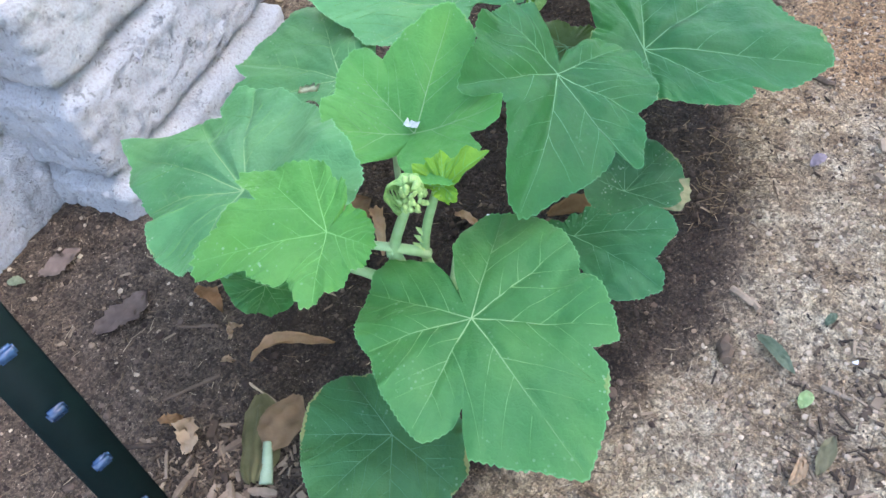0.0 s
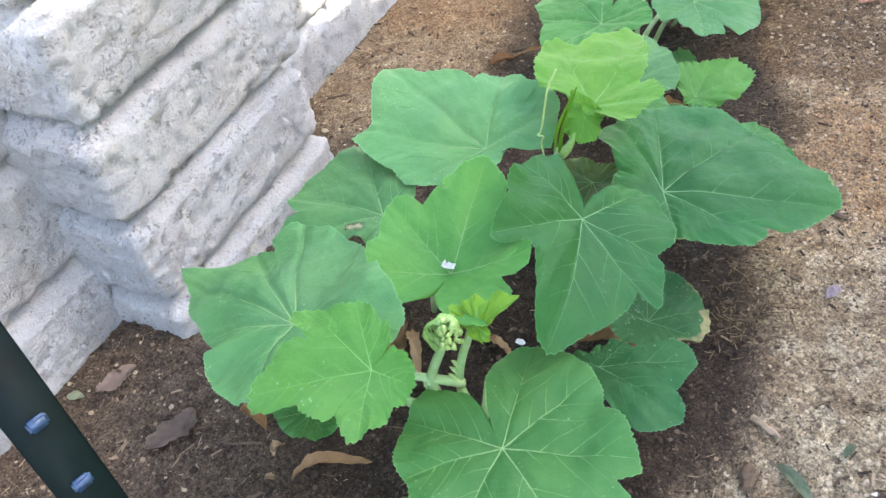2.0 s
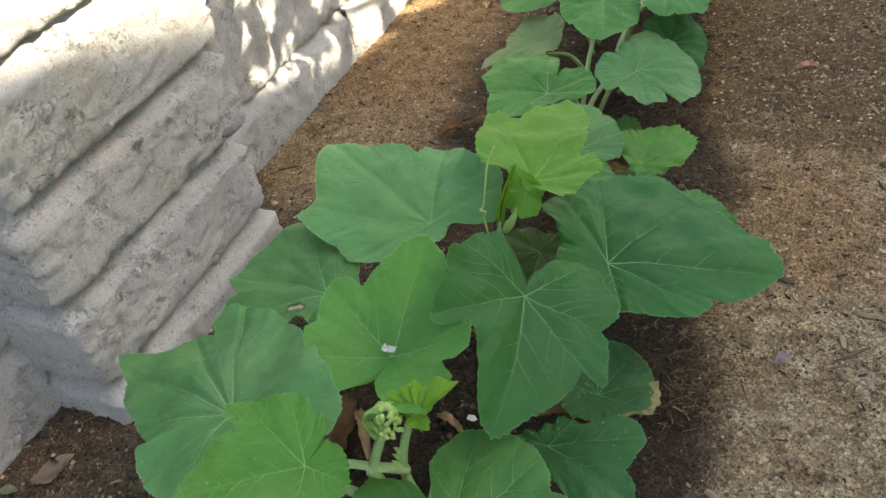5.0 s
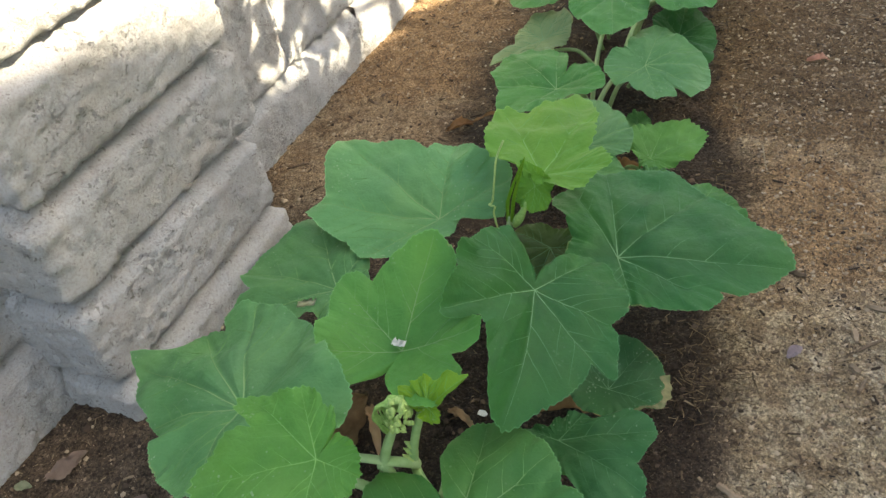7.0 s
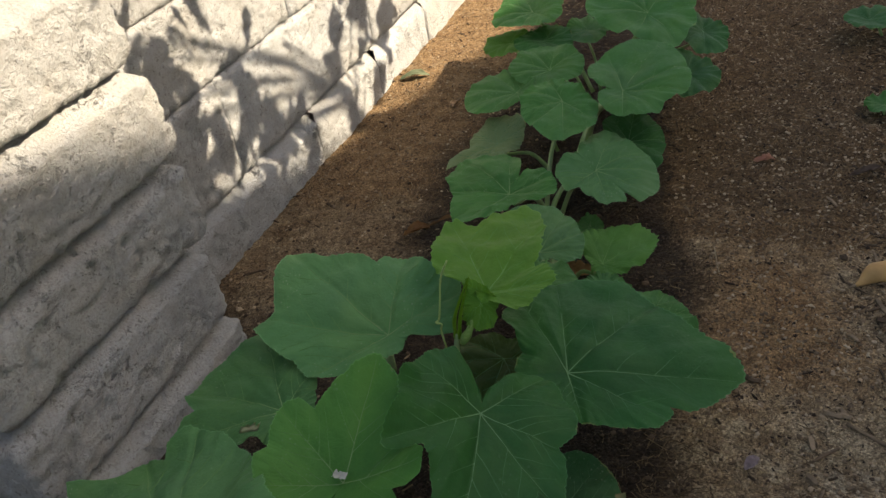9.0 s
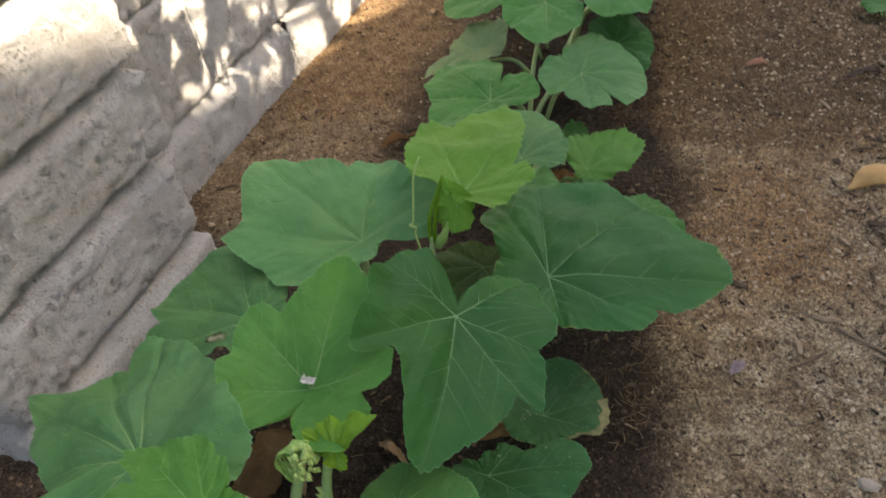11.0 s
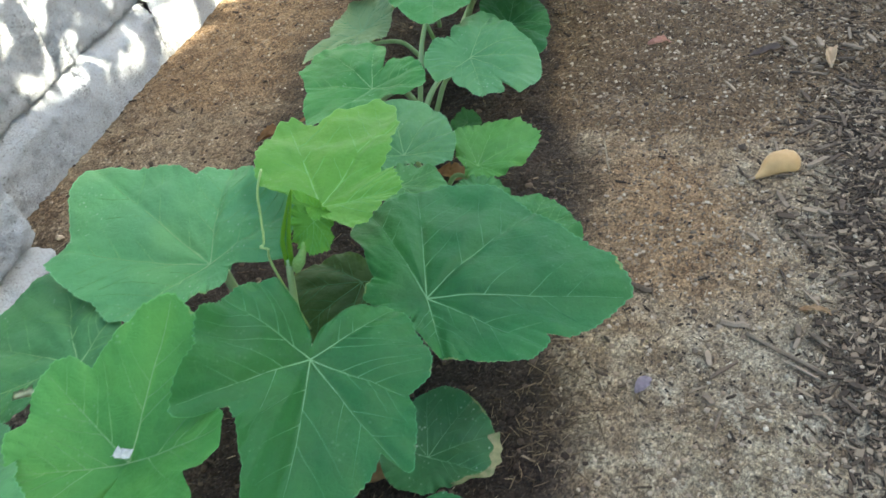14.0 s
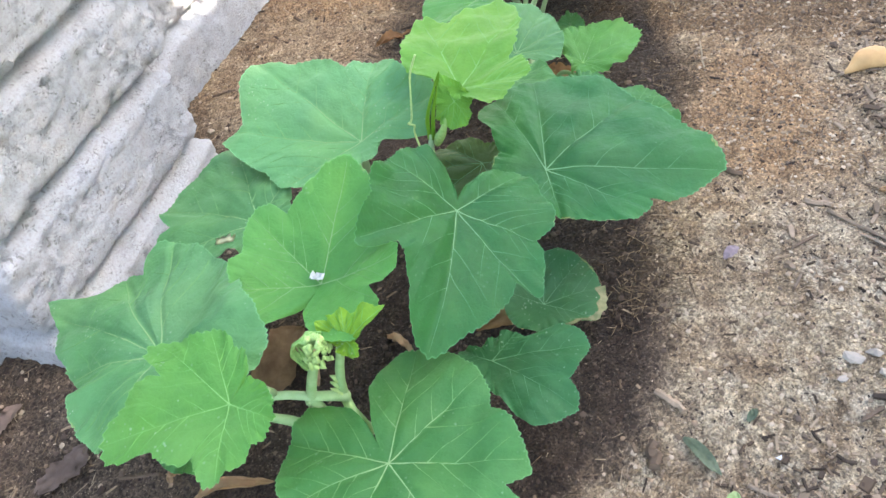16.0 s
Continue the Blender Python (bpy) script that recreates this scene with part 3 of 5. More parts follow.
# ---- squash leaves ----
# For each leaf: the top of its stalk, its slope across and along the bed, the bearing of its tip, how it curves,
# and its margin as bearing:reach in degrees from the tip and millimetres, lobe by lobe.
LEAVES = {
    'G': ((0.058, 0.411, 0.200), (0.02, 0.03), -45, (-0.8, -0.6), "-179:46 -174:74 -164:97 -154:112 -125:113 -107:113 -91:103 -65:114 -45:130 -32:108 -29:91 -28:115 -25:139 -17:143 -5:157 8:183 18:166 35:144 43:134 47:118 55:140 63:135 78:128 88:113 97:124 111:133 129:134 145:131 158:116 169:87 171:65 180:25"),
    'K': ((0.000, 0.313, 0.100), (0, 0), -100, (-0.6, -0.6), "-143:55 -120:77 -107:89 -93:96 -76:96 -62:98 -42:94 -24:99 -7:107 10:97 33:100 56:98 73:92 91:90 106:82 133:71 173:60"),
    'R': ((0.106, 0.584, 0.135), (0.05, 0.1), 11, (-0.4, -0.4), "-167:35 -102:29 -74:50 -63:82 -58:99 -49:106 -33:116 -25:111 -17:93 -7:101 7:112 17:109 29:91 35:46 125:20 164:41"),
    'Q': ((0.132, 0.716, 0.075), (-0.1, 0.1), 4, (-0.8, -0.8), "-159:51 -128:51 -105:46 -58:41 -22:55 -7:71 10:78 43:79 64:87 86:87 101:76 122:63 159:53"),
    'A': ((-0.199, 0.443, 0.268), (0.36, 0.0), 163, (0, 0), "-174:159 -163:160 -149:141 -133:120 -105:112 -76:127 -52:165 -38:206 -31:196 -28:168 -21:202 -8:221 0:276 6:223 24:143 45:97 58:104 71:109 97:110 121:125 134:139 147:150 160:157 170:153 178:146"),
    'H': ((-0.043, 0.373, 0.342), (0.08, 0.1), -146, (-0.4, -0.4), "-147:24 -139:12 -132:35 -121:49 -106:53 -101:66 -90:80 -79:82 -67:97 -58:114 -53:120 -49:114 -47:101 -46:87 -42:74 -40:87 -32:99 -18:106 -13:115 -5:121 3:119 9:104 11:88 16:74 28:70 41:63 45:52 59:64 69:77 81:69 94:63 108:53 118:55 137:52 155:46 176:38"),
    'F': ((-0.048, 0.547, 0.291), (0.03, 0.08), 101, (2.2, 2.8), "-178:58 -172:70 -160:92 -146:105 -134:106 -126:103 -120:95 -115:78 -111:70 -107:78 -94:92 -81:94 -63:81 -35:88 -27:113 -20:124 -10:134 -1:123 16:100 31:88 37:105 46:110 60:100 75:87 85:92 109:86 130:82 147:81 156:42 162:20 168:30 173:42"),
    'D': ((0.063, 0.677, 0.280), (-0.6, -0.05), -81, (-1.5, 2), "-173:13 -161:29 -150:64 -140:81 -97:94 -84:108 -70:106 -54:130 -46:137 -43:125 -39:92 -31:97 -18:113 -10:141 -3:161 3:166 16:142 25:134 34:122 44:106 45:115 48:135 54:124 68:104 80:92 93:106 107:107 122:106 140:108 157:81 167:48"),
    'E': ((0.119, 0.828, 0.205), (-0.12, 0.05), 14, (-0.3, -0.8), "-176:67 -164:54 -120:33 -95:55 -80:75 -63:87 -48:109 -38:132 -29:138 -24:139 -22:132 -20:156 -11:181 -3:204 2:222 9:223 18:214 30:197 44:186 66:206 81:194 98:173 115:150 127:145 133:131 140:90 156:63"),
    'N': ((0.189, 1.019, 0.130), (-0.1, 0), 5, (-0.4, -0.4), "-154:59 -112:74 -75:74 -34:69 2:73 22:70 48:70 76:70 107:68 129:77 158:64"),
    'C': ((-0.124, 0.816, 0.235), (0, 0.22), 164, (0, 0), "-176:33 -160:58 -155:92 -140:97 -126:106 -112:122 -101:130 -90:134 -80:130 -64:141 -52:140 -46:127 -37:154 -23:191 -12:233 -4:222 7:196 15:183 24:202 30:180 40:152 49:130 63:121 77:89 95:60 118:50 154:43"),
    'B': ((-0.223, 0.683, 0.205), (0.06, 0.05), -179, (-0.4, -0.4), "-132:47 -98:79 -76:114 -55:175 -37:166 -19:164 -2:165 9:131 13:146 27:159 34:156 46:127 61:85 80:50 122:69 160:49"),
    'I': ((0.023, 0.830, 0.325), (0.1, -0.1), 89, (-0.5, 0.5), "-154:28 -138:45 -131:70 -120:77 -97:80 -83:89 -71:82 -32:77 -15:132 -4:198 3:256 7:253 13:228 21:188 26:178 32:215 38:204 45:154 61:107 86:53 89:33 145:15"),
    'J': ((0.035, 1.402, 0.150), (-0.05, 0.05), -39, (-0.2, -0.2), "-148:71 -123:74 -95:83 -75:86 -63:71 -48:95 -31:108 -17:112 -12:117 -6:89 -4:131 7:134 21:128 37:116 66:105 90:103 106:102 125:128 143:113 161:84 175:59"),
    'V': ((0.068, 1.566, 0.120), (-0.2, 0.08), -21, (-0.2, -0.2), "-141:43 -63:65 -37:103 -20:99 0:75 54:73 91:91 118:94 147:83"),
    'L': ((-0.114, 1.324, 0.135), (0.1, 0.05), -172, (-0.2, -0.2), "-159:88 -128:83 -114:78 -110:81 -109:39 -92:118 -74:151 -60:167 -46:177 -38:168 -26:156 -17:130 3:106 33:120 50:131 53:119 65:87 92:63 114:48 136:54 149:77 161:96"),
    'P': ((-0.207, 1.542, 0.110), (0.1, 0.15), 63, (-0.2, -0.2), "-177:66 -136:56 -105:60 -68:57 -35:61 -4:85 30:93 55:94 87:65 131:61 144:106 159:126 160:97"),
    'M': ((-0.013, 1.160, 0.130), (0.0, 0.15), 101, (-0.2, -0.2), "-130:53 -130:28 -110:73 -97:75 -59:82 -35:91 -4:112 13:120 37:114 75:64 121:48 160:25"),
    'M2': ((0.089, 1.187, 0.100), (-0.1, 0.08), 48, (-0.2, -0.2), "-132:33 -91:35 -64:50 -40:65 -16:92 -1:116 15:114 42:96 63:82 83:71 107:40 161:19"),
    'M3': ((0.003, 1.088, 0.135), (0, 0), 21, (-0.4, -0.4), "-160:46 -99:43 -41:66 -22:69 9:56 45:42 93:35 141:53"),
    'M4': ((0.102, 1.125, 0.100), (0, 0), -1, (-0.4, -0.4), "-173:36 -134:37 -70:35 -29:47 -5:49 28:37 69:35 111:32 149:34"),
    'M5': ((0.034, 1.345, 0.060), (0, 0), 103, (-0.4, -0.4), "-169:32 -130:28 -71:22 5:33 70:25 153:32"),
    'O': ((-0.011, 0.934, 0.100), (0.1, 0.2), -116, (-0.4, -0.4), "-148:33 -104:60 -81:77 -67:97 -42:102 -11:105 8:102 21:88 48:52 99:50 122:51"),
    'I2': ((0.018, 0.812, 0.312), (0.3, 1.6), -102, (1, 1), "-163:28 -141:37 -117:25 -75:22 -36:32 -8:27 4:33 27:31 51:33 84:26 119:27 163:24"),
    'S': ((-0.177, 0.397, 0.170), (0.1, 0.0), -63, (-0.4, -0.4), "-138:51 -117:52 -75:39 -33:37 16:45 41:50 65:51 102:36 179:33"),
    'W': ((-0.072, 1.591, 0.190), (0.0, 0.08), -80, (-0.2, -0.2), "-147:92 -119:96 -83:85 -42:100 -13:130 2:142 18:135 33:126 51:93 96:54 163:58"),
    'YL': ((-0.199, 1.687, 0.160), (0.1, 0.08), -172, (-0.2, -0.2), "-98:57 -76:97 -52:115 -15:124 41:119 63:85 100:50 156:29"),
    'YT': ((-0.149, 1.783, 0.170), (0.0, 0.08), 129, (-0.2, -0.2), "-156:82 -111:79 -45:99 -1:115 46:97 89:88 122:82 168:79"),
    'X': ((0.045, 1.628, 0.200), (-0.05, 0.08), 13, (0, 0), "-176:28 -147:59 -117:93 -83:101 -57:118 -35:96 -2:132 26:149 61:203 79:201 105:140 122:114"),
    'XB': ((0.151, 1.817, 0.150), (-0.2, 0.08), -11, (-0.2, -0.2), "-118:65 -78:97 -56:89 -24:78 43:67 90:77 135:100"),
    'Z': ((0.039, 1.988, 0.220), (-0.05, 0.08), -51, (0, 0), "-169:187 -133:149 -94:127 -54:123 -9:171 14:132 61:104 124:155 162:203"),
    'ZB': ((0.167, 1.995, 0.170), (-0.2, 0.08), -44, (-0.2, -0.2), "-132:71 -75:76 -43:101 -13:101 17:60 110:53 178:97"),
    'ZC': ((-0.277, 2.108, 0.180), (0.1, 0.08), -124, (0, 0), "-154:98 -116:158 -68:95 -4:120 37:101 78:119 123:80"),
    'ZD': ((-0.324, 2.041, 0.120), (0.1, 0.08), -125, (-0.2, -0.2), "-147:77 -87:62 -2:77 33:75 71:82 150:53"),
    'ZE': ((-0.224, 2.010, 0.140), (0.0, 0.08), -132, (-0.2, -0.2), "-151:80 -93:57 -4:82 50:68 98:94 141:71"),
    'ZF': ((-0.133, 2.106, 0.130), (0.0, 0.08), -49, (-0.2, -0.2), "-109:54 -46:79 -12:88 28:56 122:54 167:66"),
    'T': ((0.015, 0.470, 0.309), (0.3, 0.6), 50, (-1, 1), "-144:12 -112:17 -80:23 -51:15 -28:25 -17:38 -15:47 -12:56 -1:46 15:34 31:25 43:33 56:30 80:27 95:32 107:30 126:29 149:9"),
    'RA': ((0.543, 2.337, 0.060), (0, 0), 179, (-0.4, -0.4), "-127:78 -81:75 -21:62 59:63 117:67 169:71"),
    'RB': ((0.560, 1.928, 0.030), (0, 0), 177, (-0.4, -0.4), "-121:43 -65:41 6:41 91:46 159:41"),
}


class Margin:
    """The outline of a leaf about the top of its stalk."""

    def __init__(self, text, rng):
        pairs = sorted((float(a), float(r) / 1000) for a, r in (item.split(":") for item in text.split()))
        self.angle = [a for a, _ in pairs]
        self.reach = [r for _, r in pairs]
        self.span = max(self.reach)
        self.teeth = rng.randint(118, 136)
        self.turn = rng.random() * 6
        self.bite = 0.016
        self.kept = {}

    def at(self, degrees, toothed=True):
        """The reach of the margin at a bearing, with or without its teeth."""
        key = (degrees, toothed)
        if key not in self.kept:
            self.kept[key] = self.reckon(degrees, toothed)
        return self.kept[key]

    def reckon(self, degrees, toothed):
        a = (degrees + 180) % 360 - 180
        n = len(self.angle)
        k = sum(1 for v in self.angle if v <= a) - 1
        get = lambda i: (self.angle[i % n] + 360 * (i // n), self.reach[i % n])
        (a0, r0), (a1, r1) = get(k), get(k + 1)
        t = (a - a0) / max(1e-6, a1 - a0)
        t = 0.75 * t + 0.25 * (t * t * (3 - 2 * t))
        r = r0 + (r1 - r0) * t
        if toothed:
            uneven = 0.75 + 0.9 * noise.noise(Vector((a * 0.21, self.turn, 7)))
            r *= 1 + self.bite * uneven * (abs((a * self.teeth / 180 + self.turn) % 2 - 1) - 0.5) + 0.012 * noise.noise(Vector((a * 0.11, self.turn, 0)))
        return r

    def lobes(self):
        """The bearings of the lobes, where main veins run."""
        best = sorted(range(-180, 180, 4), key=lambda a: -self.at(a, False))
        picked = []
        for a in best:
            r = self.at(a, False)
            if r < 0.30 * self.span or len(picked) == 6:
                break
            if all(min(abs(a - b), 360 - abs(a - b)) > 33 for b in picked):
                if all(self.at(a + d, False) <= r * 1.25 for d in (-14, 14)):
                    picked.append(a)
        return picked


# Bearings of the main veins, in degrees from the tip, for the leaves that show them plainly.
VEIN_WAYS = {
    'G': (142, 105, 60, 9, -50, -135, -96), 'A': (3, -20, -43, 31, 116), 'H': (-57, -5, 75, -86, 136), 'F': (50, 106, -10, -86),
    'D': (-104, -49, 140, 79, 47, 2), 'K': (-61, -14, 34, -113, 79), 'C': (-13, -62, 18, 65, -118), 'E': (1, 49, 95, 117, -76, -29), 'I': (-7, 34, -85),
}


def leaf(name, parent, base, material, vein, label, seed, fine=True):
    """A lobed blade with raised veins and a bristly stalk down to base."""
    centre, (sx, sy), heading, (c1, c2), text = LEAVES[name]
    centre = Vector(centre)
    rng = random.Random(seed)
    n = Vector((-sx, -sy, 1)).normalized()
    e1 = Vector((math.cos(radians(heading)), math.sin(radians(heading)), 0))
    e1.z = (sx * e1.x + sy * e1.y)
    e1.normalize()
    e2 = n.cross(e1)
    margin = Margin(text, rng)
    veins = list(VEIN_WAYS.get(name) or margin.lobes())
    margin.bite = 0.15 if material is LEAF_YOUNG else 0.055 if material in (LEAF_BRIGHT, LEAF_LIME) else 0.022
    if material is LEAF_YOUNG:
        margin.teeth = 15
    elif material in (LEAF_BRIGHT, LEAF_LIME):
        margin.teeth = 74
    shift = Vector((rng.random() * 50, rng.random() * 50, 0))
    scale = margin.span / 0.17
    pleated = material is LEAF_YOUNG

    def surface(a, t):
        """The blade at bearing a and the share t of the way to the margin."""
        r = margin.at(a) * t
        u, v = r * math.cos(radians(a)), r * math.sin(radians(a))
        q = Vector((u, v, 0))
        h = c1 * u * u + c2 * v * v
        h += 0.010 * margin.span / 0.15 * noise.noise(q * 13 + shift) * smoothstep(0, 0.05, r)
        h += 0.0030 * noise.noise(q * 30 + shift) + 0.0015 * noise.noise(q * 62 + shift) + 0.0005 * noise.noise(q * 120 + shift)
        h += 0.011 * t ** 4 * noise.noise(Vector((a * 0.055, 4, 0)) + shift) + 0.004 * t ** 6 * noise.noise(Vector((a * 0.16, 9, 0)) + shift)
        gap = min([abs((a - b + 180) % 360 - 180) for b in veins] or [90])
        across = r * math.sin(radians(min(90, gap)))
        h += 0.0014 * scale * smoothstep(0.0, 0.009, across)
        if pleated:
            h += 0.0042 * abs((a / 13) % 2 - 1) * smoothstep(0.004, 0.02, r)
        h += 0.0038 * smoothstep(0, 18, gap) * smoothstep(0.02, 0.06, r) * (1 - 0.5 * t) - 0.006 * smoothstep(0.05, 0.0, r)
        return centre + e1 * u + e2 * v + n * h

    bm = bmesh.new()
    rim = bm.verts.layers.float.new("rim")
    around, rings = (560, 24) if fine else (220, 11)
    hub = bm.verts.new(surface(0, 0))
    last = None
    for k in range(1, rings + 1):
        t = (k / (rings - 1)) ** 0.85 * 0.99 if k < rings else 1.0
        row = [bm.verts.new(surface(-180 + 360 * s / around, t)) for s in range(around)]
        for v in row:
            v[rim] = t
        for s in range(around):
            if last is None:
                bm.faces.new((hub, row[s], row[(s + 1) % around]))
            else:
                bm.faces.new((last[s], row[s], row[(s + 1) % around], last[(s + 1) % around]))
        last = row
    blade = part("leaf", bm, material, parent, label)

    bm = bmesh.new()
    pale = bm.verts.layers.float.new("pale")
    lift = n * 0.0002

    def ridge(points, wide, strong):
        side = []
        for k, p in enumerate(points):
            along = points[min(k + 1, len(points) - 1)] - points[max(k - 1, 0)]
            across = n.cross(along).normalized()
            w = wide * (1 - 0.75 * k / (len(points) - 1))
            side.append([bm.verts.new(q) for q in (p - across * w - n * 0.0003, p + lift * 2.5, p + across * w - n * 0.0003)])
            for v in side[-1]:
                v[pale] = strong * (1 - 0.55 * k / (len(points) - 1))
        for a, b in zip(side, side[1:]):
            for s in (0, 1):
                bm.faces.new((a[s], a[s + 1], b[s + 1], b[s]))

    for a in veins:
        bend = rng.uniform(-2, 2)
        r = margin.at(a, False)
        ridge([surface(a + bend * math.sin(3 * t), t) + lift for t in (0.0, 0.05, 0.1, 0.16, 0.23, 0.31, 0.4, 0.5, 0.6, 0.7, 0.8, 0.9, 0.96)], 0.00082 * scale ** 0.6, 0.74)
        for turn in (-1, 1):
            for k in range(4 if fine else 2):
                along0 = r * (0.20 + 0.19 * k + (0.09 if turn > 0 else 0.0) + rng.uniform(-0.03, 0.03))
                if along0 > 0.84 * r:
                    continue
                pts, lean = [], rng.uniform(0.75, 1.15)
                for q in range(13):
                    off = q / 12 * 0.62 * r
                    along = along0 + off * (lean + 0.45 * q / 12)
                    b = a + bend * math.sin(3 * along0 / r) * (1 - q / 12) + turn * math.degrees(math.atan2(off, along))
                    share = math.hypot(along, off) / max(0.01, margin.at(b, False))
                    near = min(abs((b - c + 180) % 360 - 180) for c in veins)
                    if share > 0.95 or near < 0.97 * abs((b - a + 180) % 360 - 180) - 2:
                        break
                    pts.append(surface(b, share) + lift)
                if len(pts) > 3:
                    ridge(pts, 0.00046 * scale ** 0.6, 0.46 - 0.05 * k)
    part("venation", bm, vein, blade, "pale raised leaf veins")

    if name == "Q":
        bm = bmesh.new()
        band = []
        for k in range(27):
            a = -44 + 2.8 * k
            row = []
            for m, t in enumerate((0.90, 0.95, 0.99, 1.03)):
                crisp = noise.noise(Vector((k * 0.45, m * 0.9, 3)))
                row.append(bm.verts.new(surface(a, t + 0.05 * crisp * (m > 0) + 0.08 * noise.noise(Vector((k * 0.3, 7, 0))) * (m == 0)) + n * (0.001 + 0.006 * abs(crisp) * m / 3)))
            band.append(row)
        for p, q in zip(band, band[1:]):
            for m in range(3):
                bm.faces.new((p[m], p[m + 1], q[m + 1], q[m]))
        part("dry_margin", bm, DRY_RIM, blade, "crisp brown and cream dried leaf margin")
    if base is not None:
        bm = bmesh.new()
        foot, top = Vector(base), centre - n * 0.011
        out = (top - foot)
        mid = foot + out * 0.5 + Vector((0, 0, 0.10 * abs(out.z))) - Vector((out.x, out.y, 0)) * 0.12
        path = glide((foot, mid, top - n * 0.02 - e1 * 0.006, top), 5)
        radii = [(0.0062 - 0.0026 * k / len(path)) * min(1.15, max(0.65, scale)) for k in range(len(path))]
        tube(bm, path, radii, 8, 0.12)
        part("leaf_stalk", bm, STEM, parent, "pale green bristly leaf stalk")
    return blade


def vine(parent, points, thick):
    bm = bmesh.new()
    path = glide(points, 6)
    tube(bm, path, [thick * (1 - 0.4 * k / len(path)) for k in range(len(path))], 9, 0.15)
    return part("stem", bm, STEM, parent, "pale green hairy stem")


LEAF_SPECKLED = leaf_material("leaf_speckled", (0.017, 0.112, 0.034), (0.032, 0.165, 0.052), 0.3, 0.2, 0.9)
DR = LEAF_SPECKLED
D, M, B, Y = LEAF_DARK, LEAF_MID, LEAF_BRIGHT, LEAF_YOUNG
SEED = [100]


def clothe(parent, rows, fine=True):
    for name, base, material, label in rows:
        SEED[0] += 1
        leaf(name, parent, base, material, VEIN_BRIGHT if material in (B, Y, LEAF_LIME) else VEIN if material in (M, LEAF_FRESH, LEAF_DUSTY, LEAF_SILVERY, LEAF_COOL) else VEIN_DULL, label, SEED[0], fine)


def bud(parent, at, size, seed, label, count=34):
    """A cluster of folded young leaves and flower buds."""
    rng = random.Random(seed)
    bm = bmesh.new()
    for k in range(count):
        a, up = rng.random() * 6.28, rng.random()
        at_k = Vector(at) + Vector((math.cos(a), math.sin(a), 0)) * size * (0.8 - 0.5 * up) + Vector((0, 0, size * (1.5 * up - 0.5)))
        tip = at_k + Vector((math.cos(a) * 0.35, math.sin(a) * 0.35, 0.9)) * size * rng.uniform(0.6, 1.2) * min(1.0, 50 / count)
        tube(bm, [at_k, at_k.lerp(tip, 0.35), at_k.lerp(tip, 0.7), tip], [size * 0.13, size * 0.20, size * 0.14, size * 0.03], 6, 0.9)
    return part("bud", bm, BUD, parent, label)


front = thing("squash_plant", "lush green squash plant growing in the soil by the wall", "plant", (-0.03, 0.56, 0), "squash plants")
clothe(front, (
    ("G", (-0.015, 0.485, 0.0), LEAF_COOL, "broad green lobed leaf"), ("K", (-0.030, 0.335, 0.0), LEAF_PALE, "low dull green leaf"),
    ("R", (0.070, 0.655, 0.0), DR, "dark green leaf with dusty specks"), ("Q", (0.110, 0.765, 0.0), DR, "ageing leaf with a browned edge"),
    ("A", (-0.320, 0.520, 0.0), LEAF_DUSTY, "broad green leaf dusted with pale specks"), ("H", (-0.070, 0.44, 0.235), B, "bright green toothed leaf"),
    ("F", (-0.185, 0.695, 0.0), LEAF_FRESH, "green leaf holding a white flake"), ("D", (-0.005, 0.845, 0.0), D, "dark green star-shaped leaf"),
    ("B", (-0.300, 0.770, 0.0), LEAF_DUSTY, "dark leaf with a torn pale edge"), ("S", None, M, "half-hidden green leaf"),
    ("T", None, Y, "small yellow-green young leaf")))
vine(front, ((-0.0546, 0.5993, 0.0061), (0.0000, 0.4800, 0.120), (-0.0080, 0.4680, 0.165), (-0.0230, 0.4810, 0.1780), (-0.0120, 0.4780, 0.2300), (0.0020, 0.4750, 0.2740), (0.0120, 0.4720, 0.3000)), 0.0064)
vine(front, ((-0.0180, 0.4800, 0.1800), (-0.0300, 0.4690, 0.1950), (-0.0430, 0.4580, 0.2080), (-0.0700, 0.4540, 0.2070), (-0.0900, 0.4430, 0.2140), (-0.0650, 0.4120, 0.2700), (-0.0490, 0.3830, 0.3200)), 0.0060)
vine(front, ((-0.0330, 0.4600, 0.1500), (-0.0440, 0.4590, 0.1960), (-0.0380, 0.4590, 0.2250), (-0.0240, 0.4590, 0.2620), (-0.0150, 0.4600, 0.2880)), 0.0072)
vine(front, ((-0.0450, 0.5000, 0.0141), (-0.0500, 0.4500, 0.150), (-0.0850, 0.4395, 0.1780), (-0.1198, 0.4130, 0.2205)), 0.0068)
bm = bmesh.new()
rng = random.Random(58)
for k in range(9):
    low = Vector((-0.047 + rng.uniform(-0.006, 0.006), 0.459 + rng.uniform(-0.004, 0.003), 0.205 + rng.uniform(-0.006, 0.006)))
    tip = low + Vector((rng.uniform(-0.012, 0.004), rng.uniform(-0.006, 0.0), rng.uniform(-0.012, 0.008)))
    tube(bm, [low, low.lerp(tip, 0.5), tip], [0.0030, 0.0026, 0.0006], 6, 0.8)
part("node", bm, STEM, front, "swollen pale stem node with tiny bud scales")
bm = bmesh.new()
for k in range(3):
    low = Vector((-0.021 + 0.002 * k, 0.477, 0.190 + 0.014 * k))
    tip = low + Vector((-0.010 + 0.002 * k, -0.002, 0.010))
    tube(bm, [low, low.lerp(tip, 0.5), tip], [0.0028, 0.0034, 0.0006], 6, 0.8)
